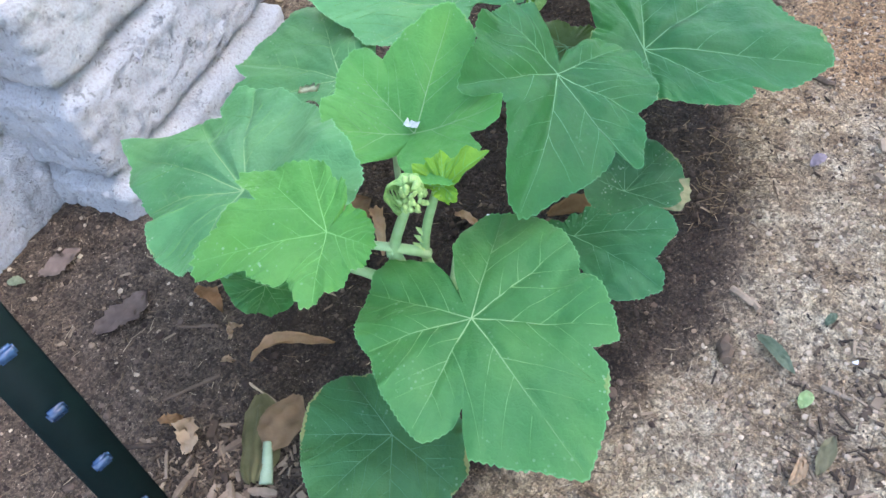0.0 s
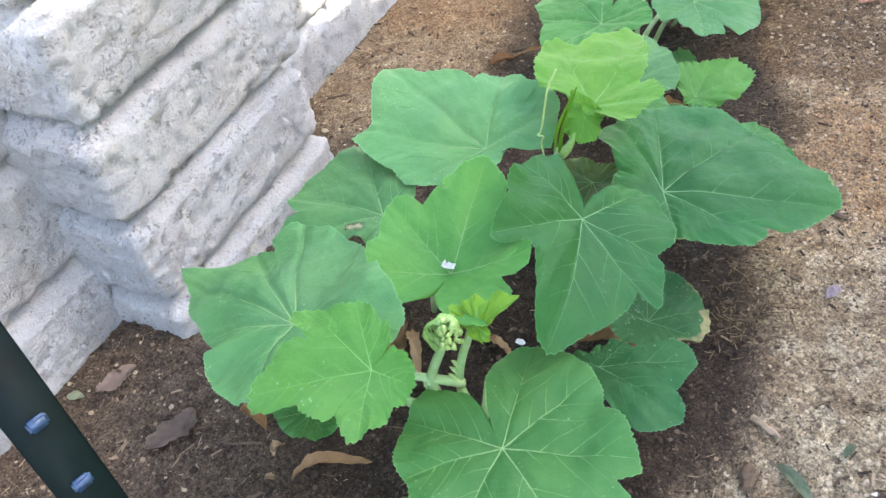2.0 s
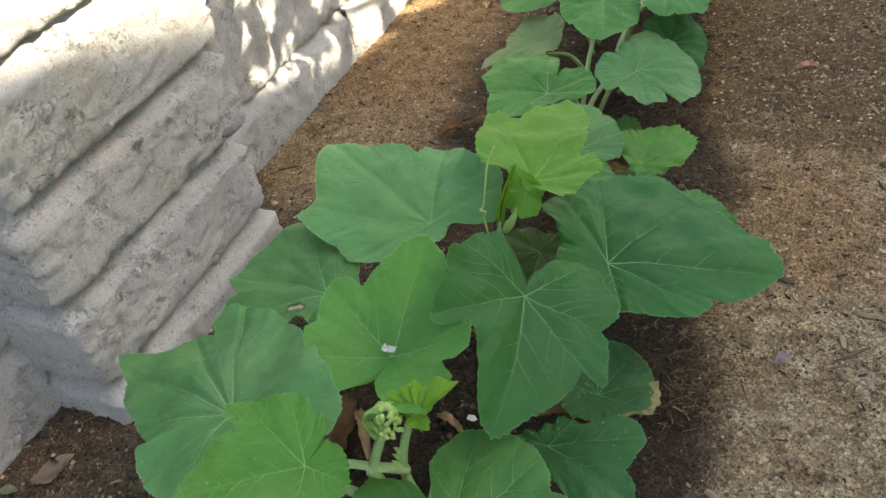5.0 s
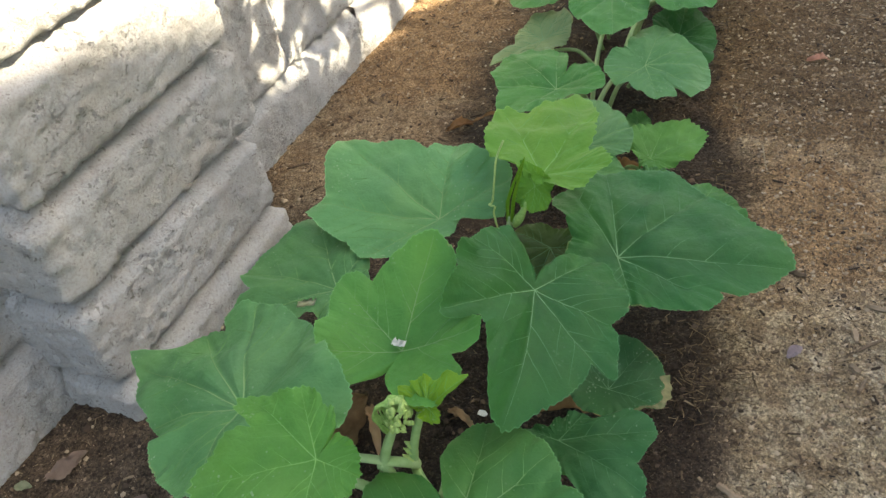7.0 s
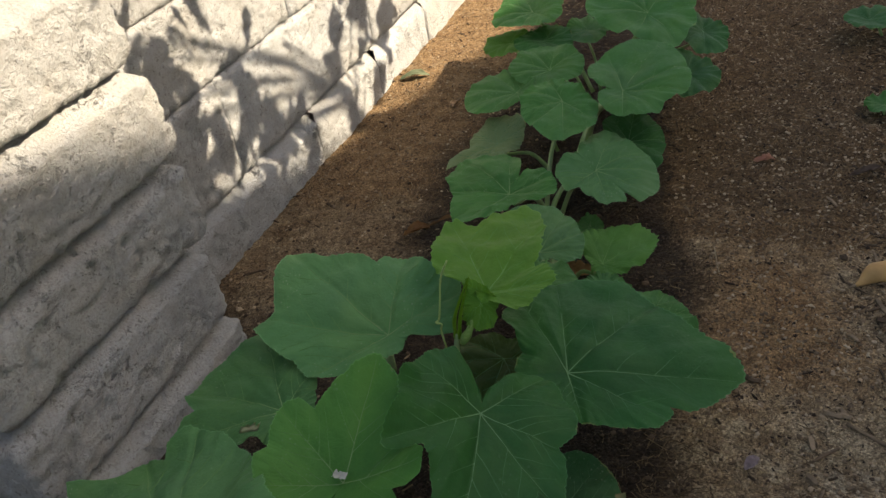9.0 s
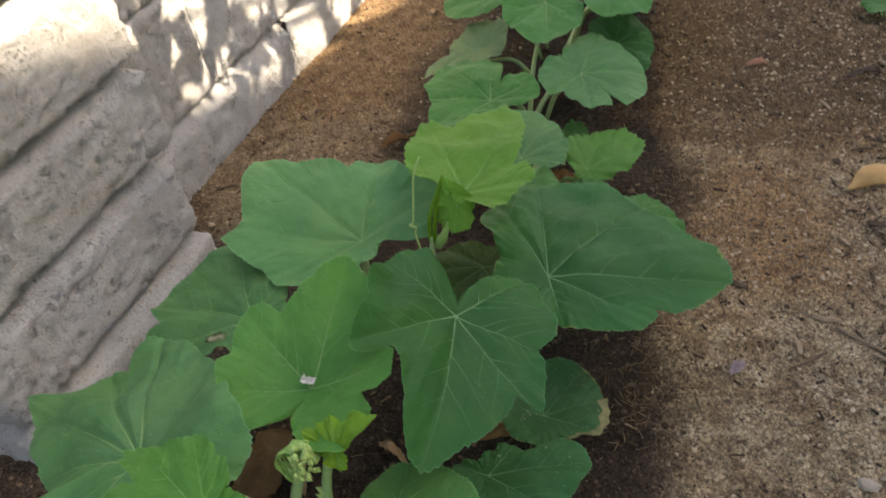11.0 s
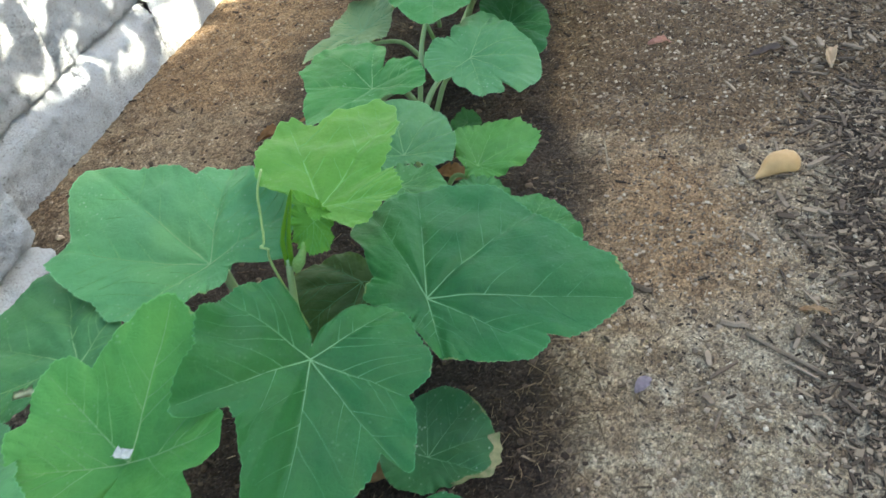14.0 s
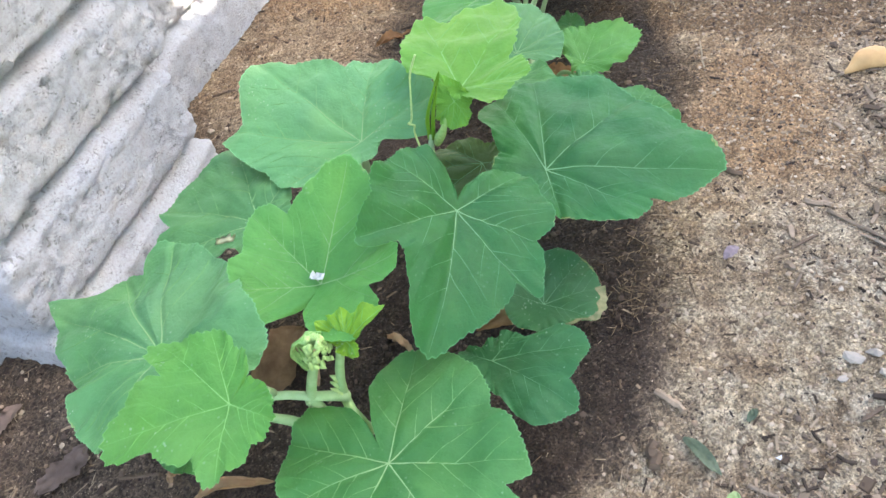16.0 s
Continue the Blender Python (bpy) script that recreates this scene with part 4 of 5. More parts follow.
part("stipule", bm, BUD, front, "small green stipules on the stem")
bud(front, (-0.0080, 0.4600, 0.2960), 0.0155, 5, "curled cluster of hairy buds", 90)
bm = bmesh.new()
for m in range(6):
    dx, dy, wide = 0.0012 * (m - 2.5) + 0.001 * math.sin(5 * m), 0.0026 * (m - 2.5), 1.0 - 0.05 * abs(m - 2.5)
    hook = [(-0.0190 + dx, 0.4590 + dy, 0.2740), (-0.0190 - 0.011 * wide + dx, 0.4600 + dy, 0.2860), (-0.0190 - 0.013 * wide + dx, 0.4610 + dy, 0.3000), (-0.0220 + dx, 0.4650 + dy, 0.3060 + 0.004 * wide), (-0.0090 + dx, 0.4660 + dy, 0.3110)]
    tube(bm, glide(hook, 5), [0.0016 + 0.0006 * math.sin(1.1 * k + m) for k in range(21)], 6, 0.9)
part("shoot_tip", bm, BUD, front, "hooked, pleated pale shoot tip")

middle = thing("squash_plant", "green squash plant with a tall bright young leaf", "plant", (0.0, 0.90, 0), "squash plants")
clothe(middle, (
    ("E", (0.070, 0.980, 0.0), D, "long dark green leaf with a yellowed tip"), ("N", (0.09, 0.95, 0.02), M, "green leaf beneath a larger one"),
    ("C", (-0.225, 0.960, 0.0), LEAF_SILVERY, "broad wavy green leaf"), ("I", None, LEAF_LIME, "tall bright green folded leaf"), ("I2", None, LEAF_LIME, "yellow-green hanging fold of the young leaf"),
    ("O", (-0.03, 0.89, 0.01), LEAF_OLD_SHADED, "old leaf near the soil, its shade put into the colour"), ("M3", (0.02, 0.98, 0.02), M, "small green leaf"),
    ("M4", (0.04, 1.0, 0.01), M, "small green leaf")))
vine(middle, ((-0.035, 0.82, 0.005), (-0.02, 0.87, 0.02), (0.0, 0.95, 0.015), (0.02, 1.1, 0.005)), 0.0085)
vine(middle, ((-0.040, 0.830, 0.01), (-0.030, 0.805, 0.15), (-0.018, 0.800, 0.235), (-0.012, 0.800, 0.270)), 0.0052)
for lean in (-0.0022, 0.0022):
    bm = bmesh.new()
    fold = glide(((-0.013 + lean, 0.800, 0.262), (-0.009 + 1.6 * lean, 0.800, 0.293), (0.001 + lean, 0.800, 0.325), (0.010 + 0.6 * lean, 0.800, 0.350), (0.016, 0.800, 0.366)), 5)
    tube(bm, fold, [0.0030 - 0.00012 * k for k in range(len(fold))], 7, 0.4)
    part("stipule", bm, LEAF_YOUNG, middle, "pointed yellow-green folded stipule")
bm = bmesh.new()
pod = glide(((-0.006, 0.799, 0.256), (0.000, 0.797, 0.268), (0.007, 0.797, 0.282), (0.011, 0.799, 0.296)), 5)
tube(bm, pod, [0.0062 - 0.0045 * abs(k / 15 - 0.35) ** 1.3 / 0.57 for k in range(len(pod))], 9, 0.5)
part("bud", bm, BUD, middle, "pale green flower bud")
bm = bmesh.new()
tube(bm, glide(((-0.036, 0.83, 0.12), (-0.031, 0.80, 0.240), (-0.034, 0.80, 0.270), (-0.030, 0.797, 0.284), (-0.037, 0.796, 0.287), (-0.033, 0.799, 0.292), (-0.027, 0.80, 0.326), (-0.021, 0.80, 0.358), (-0.009, 0.80, 0.386)), 5), 0.0013, 6)
part("tendril", bm, BUD, middle, "thin pale tendril")

back = thing("squash_plant", "young squash plant with rounded green leaves", "plant", (-0.03, 1.45, 0), "squash plants")
clothe(back, (
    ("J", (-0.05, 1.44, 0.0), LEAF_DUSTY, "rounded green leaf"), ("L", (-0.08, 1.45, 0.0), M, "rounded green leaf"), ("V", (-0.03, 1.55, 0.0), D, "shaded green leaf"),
    ("P", (-0.11, 1.59, 0.02), LEAF_FADED, "pale ageing leaf"), ("W", (-0.084, 1.454, 0.0), M, "rounded green leaf"),
    ("M", (-0.02, 1.25, 0.0), LEAF_DUSTY, "veined green leaf"), ("M2", (0.02, 1.22, 0.0), B, "bright green young leaf"), ("M5", (0.0, 1.36, 0.0), M, "small green leaf")))
vine(back, ((0.02, 1.1, 0.005), (-0.03, 1.3, 0.0), (-0.07, 1.46, 0.01), (-0.06, 1.62, 0.005)), 0.0075)

last_plant = thing("squash_plant", "far squash plant with a heap of green leaves", "plant", (-0.08, 1.9, 0), "squash plants")
clothe(last_plant, (
    ("YL", (-0.12, 1.70, 0.0), M, "green leaf"), ("YT", (-0.12, 1.75, 0.0), M, "green leaf"), ("X", (-0.06, 1.72, 0.0), M, "large green leaf"),
    ("XB", (0.0, 1.8, 0.0), D, "dark green leaf"), ("Z", (-0.03, 1.95, 0.0), M, "large green leaf"), ("ZB", (0.0, 1.98, 0.0), D, "dark green leaf"),
    ("ZC", (-0.1, 2.0, 0.0), M, "green leaf"), ("ZD", (-0.12, 1.96, 0.0), B, "bright green leaf"), ("ZE", (-0.1, 1.95, 0.0), D, "dark green leaf"),
    ("ZF", (-0.08, 2.0, 0.0), M, "green leaf")), False)
vine(last_plant, ((-0.06, 1.62, 0.005), (-0.07, 1.8, 0.01), (-0.06, 2.0, 0.01), (-0.08, 2.2, 0.0)), 0.0075)

weed = thing("garden_weed", "low green plant in the mulch", "plant", (0.55, 2.33, 0))
clothe(weed, (("RA", (0.58, 2.36, 0.0), D, "green leaf"),), False)
weed = thing("garden_weed", "low green plant in the mulch", "plant", (0.58, 1.93, 0))
clothe(weed, (("RB", (0.60, 1.95, 0.0), M, "green leaf"),), False)


# the torn, papery edge of the old leaf
bm = bmesh.new()
grid = [[bm.verts.new((-0.233 + 0.0030 * i, 0.611 + 0.0012 * i + 0.0035 * j * (1 + 0.8 * noise.noise(Vector((i * 0.9, 1, 2)))),
                       0.240 + 0.004 * noise.noise(Vector((i * 0.6, j * 0.8, 8))) + 0.002 * (j - 1))) for i in range(8)] for j in range(3)]
for a, b in zip(grid, grid[1:]):
    for i in range(7):
        bm.faces.new((a[i], a[i + 1], b[i + 1], b[i]))
bmesh.ops.solidify(bm, geom=list(bm.faces), thickness=0.0006)
part("torn_edge", bm, DRY_CREAM, front, "cream papery torn leaf edge")


# ---- the fence post ----
def build_post():
    foot = Vector((-0.213, 0.18, 0.363)) - Vector((-0.012, 0.009, 0.071)) / 0.071 * 0.363
    way = Vector((-0.012, 0.009, 0.071)).normalized()
    post = thing("fence_post", "dark green steel T-shaped fence post with worn studs", "fence post", (foot.x, foot.y, 0))
    face = (Vector((0.27, 0.05, 0.5)) - foot)
    face = (face - way * face.dot(way)).normalized()
    side = way.cross(face)
    bm = bmesh.new()

    def bar(a0, a1, b0, b1, low, high):
        made = []
        for z in (low, high):
            for a, b in ((a0, b0), (a1, b0), (a1, b1), (a0, b1)):
                made.append(bm.verts.new(foot + way * z + side * a + face * b))
        for quad in ((0, 1, 2, 3), (7, 6, 5, 4), (0, 4, 5, 1), (1, 5, 6, 2), (2, 6, 7, 3), (3, 7, 4, 0)):
            bm.faces.new([made[q] for q in quad])

    bar(-0.0215, 0.0215, -0.003, 0.003, -0.05, 0.62)
    bmesh.ops.bevel(bm, geom=list(bm.edges), offset=0.0012, segments=2, affect="EDGES")
    part("flange", bm, POST_GREEN, post)
    bm = bmesh.new()
    bar(-0.003, 0.003, -0.034, -0.0035, -0.05, 0.62)
    bmesh.ops.bevel(bm, geom=list(bm.edges), offset=0.001, segments=1, affect="EDGES")
    part("web", bm, POST_GREEN, post)
    first = 0.363 / way.z
    for k in range(-5, 4):
        bm = bmesh.new()
        bar(-0.0085, 0.0085, 0.0032, 0.0105, first + k * 0.072 - 0.006, first + k * 0.072 + 0.006)
        bmesh.ops.bevel(bm, geom=list(bm.edges), offset=0.0022, segments=2, affect="EDGES")
        part("stud", bm, STUD, post, "worn steel stud, coloured blue for the reflected sky")


build_post()


# ---- litter on the soil ----
def curled_leaf(at, length, width, heading, curl, lift, seed, torn=0.0):
    """A dry leaf: a pointed blade that rolls about its midrib and arches, with a torn margin and a stalk."""
    rng = random.Random(seed)
    bm = bmesh.new()
    ca, sa = math.cos(radians(heading)), math.sin(radians(heading))
    rows, cols = 18, 10
    grid = []
    for i in range(rows + 1):
        s = i / rows
        half = width / 2 * (math.sin(math.pi * min(1, s * 0.96 + 0.03)) ** 0.7) * (1 + torn * noise.noise(Vector((s * 9, seed, 0))))
        line = []
        for j in range(cols + 1):
            t = j / cols * 2 - 1
            ang = t * curl
            y = half * (math.sin(ang) / max(0.3, curl)) if curl > 0.05 else half * t
            z = half * (1 - math.cos(ang)) / max(0.3, curl) + lift * math.sin(math.pi * s) + 0.003 * noise.noise(Vector((s * 6, t * 3, seed))) + (0.10 * torn + 0.02) * width * (1 + noise.noise(Vector((s * 9, t * 4.5, seed + 3))) + 0.5 * abs(noise.noise(Vector((s * 17, t * 8, seed)))))
            bend = torn * 0.35 * width * math.sin(4.2 * s + seed)
            y += bend
            x = (s - 0.5) * length + torn * 0.012 * noise.noise(Vector((t * 4, s * 5, seed + 7)))
            wx, wy = at[0] + x * ca - y * sa, at[1] + x * sa + y * ca
            line.append(bm.verts.new((wx, wy, ground_height(wx, wy) + 0.004 + max(0.0, z))))
        grid.append(line)
    for a, b in zip(grid, grid[1:]):
        for j in range(cols):
            bm.faces.new((a[j], a[j + 1], b[j + 1], b[j]))
    bmesh.ops.solidify(bm, geom=list(bm.faces), thickness=0.0007)
    return bm


def litter_leaf(name, label, material, at, length, width, heading, curl, lift, seed, torn=0.6, category="dry leaf"):
    return single(name, curled_leaf(at, length, width, heading, curl, lift, seed, torn), material, label, category, (at[0], at[1], ground_height(*at)))


for row in (
    ("dry_leaf", "long curled tan dry leaf lying on the soil", DRY_TAN, (-0.200, 0.405), 0.104, 0.027, 40, 1.6, 0.026, 1),
    ("dry_leaf", "flat brown-grey dry leaf on the soil", DRY_GREY, (-0.447, 0.380), 0.082, 0.050, 80, 0.4, 0.005, 2),
    ("dry_leaf", "flat brown-grey dry leaf on the soil", DRY_GREY, (-0.588, 0.42), 0.062, 0.032, 60, 0.4, 0.004, 3),
    ("dry_leaf", "pale pinkish crumpled dry leaf", DRY_PALE, (-0.258, 0.262), 0.045, 0.034, 100, 0.9, 0.008, 4),
    ("dry_leaf", "tan torn dry leaf beneath green leaves", DRY, (-0.345, 0.437), 0.060, 0.022, -25, 0.6, 0.006, 5),
    ("dry_leaf", "small curled pale dry leaf", DRY_PALE, (-0.284, 0.405), 0.022, 0.014, 80, 1.6, 0.006, 6),
    ("dry_leaf", "small pale dry leaf scrap", DRY_PALE, (-0.271, 0.366), 0.018, 0.010, 30, 0.5, 0.002, 7),
    ("dry_leaf", "brown dry leaf scrap", DRY, (-0.292, 0.272), 0.026, 0.016, 50, 0.7, 0.004, 8),
    ("dry_leaf", "upright curled brown dry leaf by the stems", DRY_PALE, (-0.176, 0.608), 0.085, 0.026, 128, 1.5, 0.030, 9),
    ("dry_leaf", "broad brown dry leaf under the plant", DRY_TIP, (-0.222, 0.592), 0.125, 0.078, 65, 0.35, 0.012, 10),
    ("dry_leaf", "narrow tan dry leaf under the plant", DRY_PALE, (-0.064, 0.662), 0.055, 0.015, -30, 1.0, 0.012, 11),
    ("dry_leaf", "reddish brown dry leaf under the plant", DRY, (0.075, 0.722), 0.090, 0.036, 10, 0.7, 0.012, 12),
    ("dry_leaf", "brown dry leaf showing between green leaves", DRY, (-0.265, 0.82), 0.060, 0.04, 20, 0.6, 0.01, 13),
    ("dry_leaf", "brown dry leaf showing between green leaves", DRY_PALE, (-0.075, 1.01), 0.07, 0.03, 60, 0.8, 0.02, 14),
    ("dry_leaf", "reddish brown dry leaf by the far stems", DRY, (0.025, 1.275), 0.070, 0.035, 0, 0.5, 0.008, 15),
    ("dry_leaf", "crumpled tan dry leaf on the soil", DRY, (-0.330, 1.335), 0.055, 0.030, 20, 1.2, 0.010, 16),
    ("dry_leaf", "thin dry leaf on the soil", DRY, (-0.275, 1.385), 0.095, 0.010, 35, 1.0, 0.006, 17),
    ("dry_leaf", "pale dry leaf scrap on the soil", DRY_PALE, (-0.441, 1.892), 0.035, 0.018, 70, 0.8, 0.006, 18),
    ("dry_leaf", "greyish dry leaf beside the far plant", DRY_GREY, (0.150, 1.185), 0.060, 0.028, 40, 0.8, 0.010, 19),
    ("dry_leaf", "curled pale dry leaf in the mulch", DRY_PALE, (0.622, 1.652), 0.060, 0.026, 100, 1.2, 0.012, 20),
    ("dry_leaf", "curled brown leaf in the mulch", DRY_GREY, (0.521, 1.662), 0.070, 0.026, 25, 1.2, 0.012, 21),
    ("dry_leaf", "tan dry leaf scrap on the sand", DRY_PALE, (0.387, 0.451), 0.036, 0.014, 70, 0.5, 0.003, 22),
    ("dry_leaf", "pinkish dry petal on the soil", PINK_BIT, (0.328, 1.700), 0.042, 0.024, 10, 0.6, 0.006, 23),
    ("dry_leaf", "yellowish dry leaf in the mulch", DRY_PALE, (0.555, 1.045), 0.036, 0.012, -10, 0.8, 0.004, 24),
):
    litter_leaf(*row)

def build_withered_leaf():
    """A limp, folded squash leaf: a ribbed olive blade, a browned tip turned over it and a pale stalk."""
    base = (-0.168, 0.290)
    fallen = thing("withered_leaf", "large withered olive-brown leaf with a pale stalk on the mulch", "withered leaf", (*base, ground_height(*base)))

    def flap(at, length, width, heading, rise, ribs, seed):
        bm = bmesh.new()
        ca, sa = math.cos(radians(heading)), math.sin(radians(heading))
        grid = []
        for i in range(21):
            t = i / 20
            half = width / 2 * (math.sin(math.pi * (0.06 + 0.9 * t)) ** 0.6) * (1 + 0.25 * noise.noise(Vector((t * 4, seed, 0))))
            row = []
            for j in range(15):
                q = j / 7 - 1
                x, y = (t - 0.5) * length, half * q + 0.006 * math.sin(3 * t + seed)
                z = rise * (1 - q * q) * math.sin(math.pi * min(1, t + 0.1)) + 0.0022 * math.sin(ribs * q + 2.5 * t) + 0.004 * noise.noise(Vector((t * 5, q * 2.4, seed)))
                wx, wy = at[0] + x * ca - y * sa, at[1] + x * sa + y * ca
                row.append(bm.verts.new((wx, wy, ground_height(wx, wy) + 0.006 + max(0.0, z))))
            grid.append(row)
        for a, b in zip(grid, grid[1:]):
            for j in range(14):
                bm.faces.new((a[j], a[j + 1], b[j + 1], b[j]))
        bmesh.ops.solidify(bm, geom=list(bm.faces), thickness=0.0008)
        return bm

    part("blade", flap((-0.181, 0.288), 0.110, 0.050, 118, 0.014, 9, 3), WITHERED, fallen)
    tip = flap((-0.158, 0.312), 0.072, 0.046, 96, 0.012, 7, 8)
    bmesh.ops.translate(tip, verts=list(tip.verts), vec=(0, 0, 0.012))
    part("folded_tip", tip, DRY_TIP, fallen, "browned leaf tip folded over")
    bm = bmesh.new()
    g = ground_height(*base)
    tube(bm, glide(((-0.160, 0.284, g + 0.018), (-0.152, 0.268, g + 0.016), (-0.145, 0.252, g + 0.011), (-0.141, 0.243, g + 0.009)), 4), [0.0052 + 0.0002 * k for k in range(13)], 9, 0.15)
    part("stalk", bm, PALE_STALK, fallen, "pale green limp stalk")


build_withered_leaf()
for row in (
    ("fallen_leaf", "narrow grey-green fallen leaf on the sand", FRESH_BIT, (0.345, 0.582), 0.060, 0.018, -38, 0.6, 0.004, 32),
    ("fallen_leaf", "small fresh green leaf scrap", LIME_BIT, (0.383, 0.536), 0.026, 0.016, 80, 0.5, 0.003, 33),
    ("fallen_leaf", "olive tan oval fallen leaf", OLIVE_BIT, (0.411, 0.478), 0.050, 0.018, 78, 0.5, 0.003, 34),
    ("fallen_leaf", "small pale green leaf scrap", FRESH_BIT, (0.395, 0.645), 0.020, 0.011, 60, 0.5, 0.002, 35),
    ("fallen_leaf", "pale green leaf scrap by the wall", FRESH_BIT, (-0.628, 0.372), 0.027, 0.014, 20, 0.3, 0.002, 36),
    ("fallen_leaf", "green fallen leaf by the sunlit wall", FRESH_BIT, (-0.620, 2.048), 0.085, 0.036, 20, 0.4, 0.010, 37),
    ("fallen_leaf", "pale lilac-grey leaf scrap on the sand", LILAC_BIT, (0.350, 0.895), 0.032, 0.015, 60, 0.4, 0.003, 38),
):
    litter_leaf(*row[:-1], row[-1], 0.1, "fallen leaf")


def stick(name, label, material, a, b, thick, seed, flat=1.0):
    rng = random.Random(seed)
    pts = []
    for k in range(5):
        t = k / 4
        x = a[0] + (b[0] - a[0]) * t + rng.uniform(-1, 1) * thick * 0.4
        y = a[1] + (b[1] - a[1]) * t + rng.uniform(-1, 1) * thick * 0.4
        pts.append((x, y, ground_height(x, y) + thick * 0.7 * flat))
    bm = bmesh.new()
    tube(bm, glide(pts, 3), [thick * rng.uniform(0.75, 1.1) for _ in range(13)], 6, 0.4)
    return single(name, bm, material, label, "stick", (*a, ground_height(*a)), smooth=False)


for row in (
    ("stick", "short weathered grey stick on the sand", WOOD_GREY, (0.284, 0.655), (0.320, 0.637), 0.0050, 1),
    ("stick", "dark wood scrap on the sand", WOOD_DARK, (0.288, 0.585), (0.294, 0.556), 0.0080, 2),
    ("stick", "grey wood splinter in the sand", WOOD_GREY, (0.440, 1.016), (0.478, 1.014), 0.0050, 3),
    ("stick", "thin crooked twig on the sand", WOOD_GREY, (0.472, 1.003), (0.560, 0.948), 0.0030, 4),
    ("stick", "thin pale straw on the soil", STRAW, (0.254, 1.390), (0.270, 1.308), 0.0018, 5),
    ("stick", "thin dark twig on the soil", WOOD_DARK, (-0.365, 0.388), (-0.312, 0.406), 0.0022, 6),
    ("stick", "thin dark twig on the soil", WOOD_DARK, (-0.318, 0.292), (-0.270, 0.345), 0.0024, 7),
    ("stick", "dark twig beside the post", WOOD_DARK, (-0.330, 0.222), (-0.290, 0.240), 0.0032, 8),
    ("stick", "pale bare stalk of the withered leaf", STRAW, (-0.180, 0.335), (-0.235, 0.350), 0.0018, 9),
    ("stick", "thin dry twig on the soil", WOOD_DARK, (-0.640, 1.140), (-0.600, 1.165), 0.0022, 10),
    ("stick", "dark charred stick in the sand", WOOD_DARK, (0.322, 1.060), (0.352, 1.050), 0.0050, 11),
    ("stick", "wood splinter in the sand", WOOD_GREY, (0.398, 0.560), (0.430, 0.552), 0.0030, 12),
):
    stick(*row)


def pebble(bm, at, size, rng, squash=0.5):
    made = bmesh.ops.create_icosphere(bm, subdivisions=1, radius=size)["verts"]
    s = Vector((rng.random() * 40, rng.random() * 40, 0))
    for v in made:
        k = 1 + 0.9 * noise.noise(v.co / size * 0.9 + s)
        v.co = Vector((v.co.x * k, v.co.y * k * 0.8, v.co.z * k * squash)) + Vector(at)


for label, at, size, material in (
    ("pale pebble at the foot of the wall", (-0.583, 1.038), 0.010, GRAVEL), ("small white stone under the plant", (-0.043, 0.687), 0.008, WHITE_BIT),
    ("dark stone in the mulch", (0.473, 1.388), 0.008, WOOD_DARK), ("pale tan stone chip on the sand", (0.501, 0.744), 0.0105, STONE), ("pale tan stone chip on the sand", (0.541, 0.732), 0.008, STONE), ("pale tan stone chip on the sand", (0.492, 0.715), 0.007, STONE),
    ("pale tan stone chip on the sand", (0.526, 0.757), 0.009, STONE), ("small white pebble on the sand", (0.428, 0.600), 0.0035, WHITE_BIT)):
    bm = bmesh.new()
    pebble(bm, (*at, ground_height(*at) + size * 0.35), size, random.Random(int(at[1] * 1000)))
    single("pebble", bm, material, label, "stone", (*at, ground_height(*at)), smooth=False)

# a small dry gourd, dented, with a pinched neck and a stalk scar
gourd = thing("gourd", "small dry tan gourd with a pointed neck lying on the sand", "gourd", (0.525, 1.353, ground_height(0.525, 1.353)))
bm = bmesh.new()
floor_z = ground_height(0.525, 1.353)
path = [Vector((x, y, floor_z + z)) for x, y, z in ((0.490, 1.315, 0.004), (0.498, 1.321, 0.006), (0.507, 1.329, 0.010), (0.519, 1.338, 0.015), (0.531, 1.343, 0.016), (0.542, 1.344, 0.013), (0.550, 1.343, 0.009), (0.555, 1.342, 0.007))]
tube(bm, glide(path, 3), (0.0028, 0.0035, 0.0045, 0.006, 0.0075, 0.0095, 0.012, 0.0142, 0.016, 0.0172, 0.018, 0.0184, 0.0184, 0.018, 0.0172, 0.016, 0.0148, 0.0135, 0.012, 0.010, 0.0075, 0.004), 20, 0.05)
for v in bm.verts:
    dent = noise.noise(v.co * 60) * 0.0045 + noise.noise(v.co * 150) * 0.0014
    v.co += Vector((0.3, -0.3, 1)) * dent
    v.co.z = max(v.co.z, floor_z - 0.002)
part("body", bm, GOURD, gourd)
bm = bmesh.new()
tube(bm, [path[0], path[0] + Vector((-0.005, -0.003, -0.001)), path[0] + Vector((-0.010, -0.006, -0.002))], [0.003, 0.0025, 0.0018], 7)
part("stalk", bm, WOOD_GREY, gourd, "dry brown stalk")

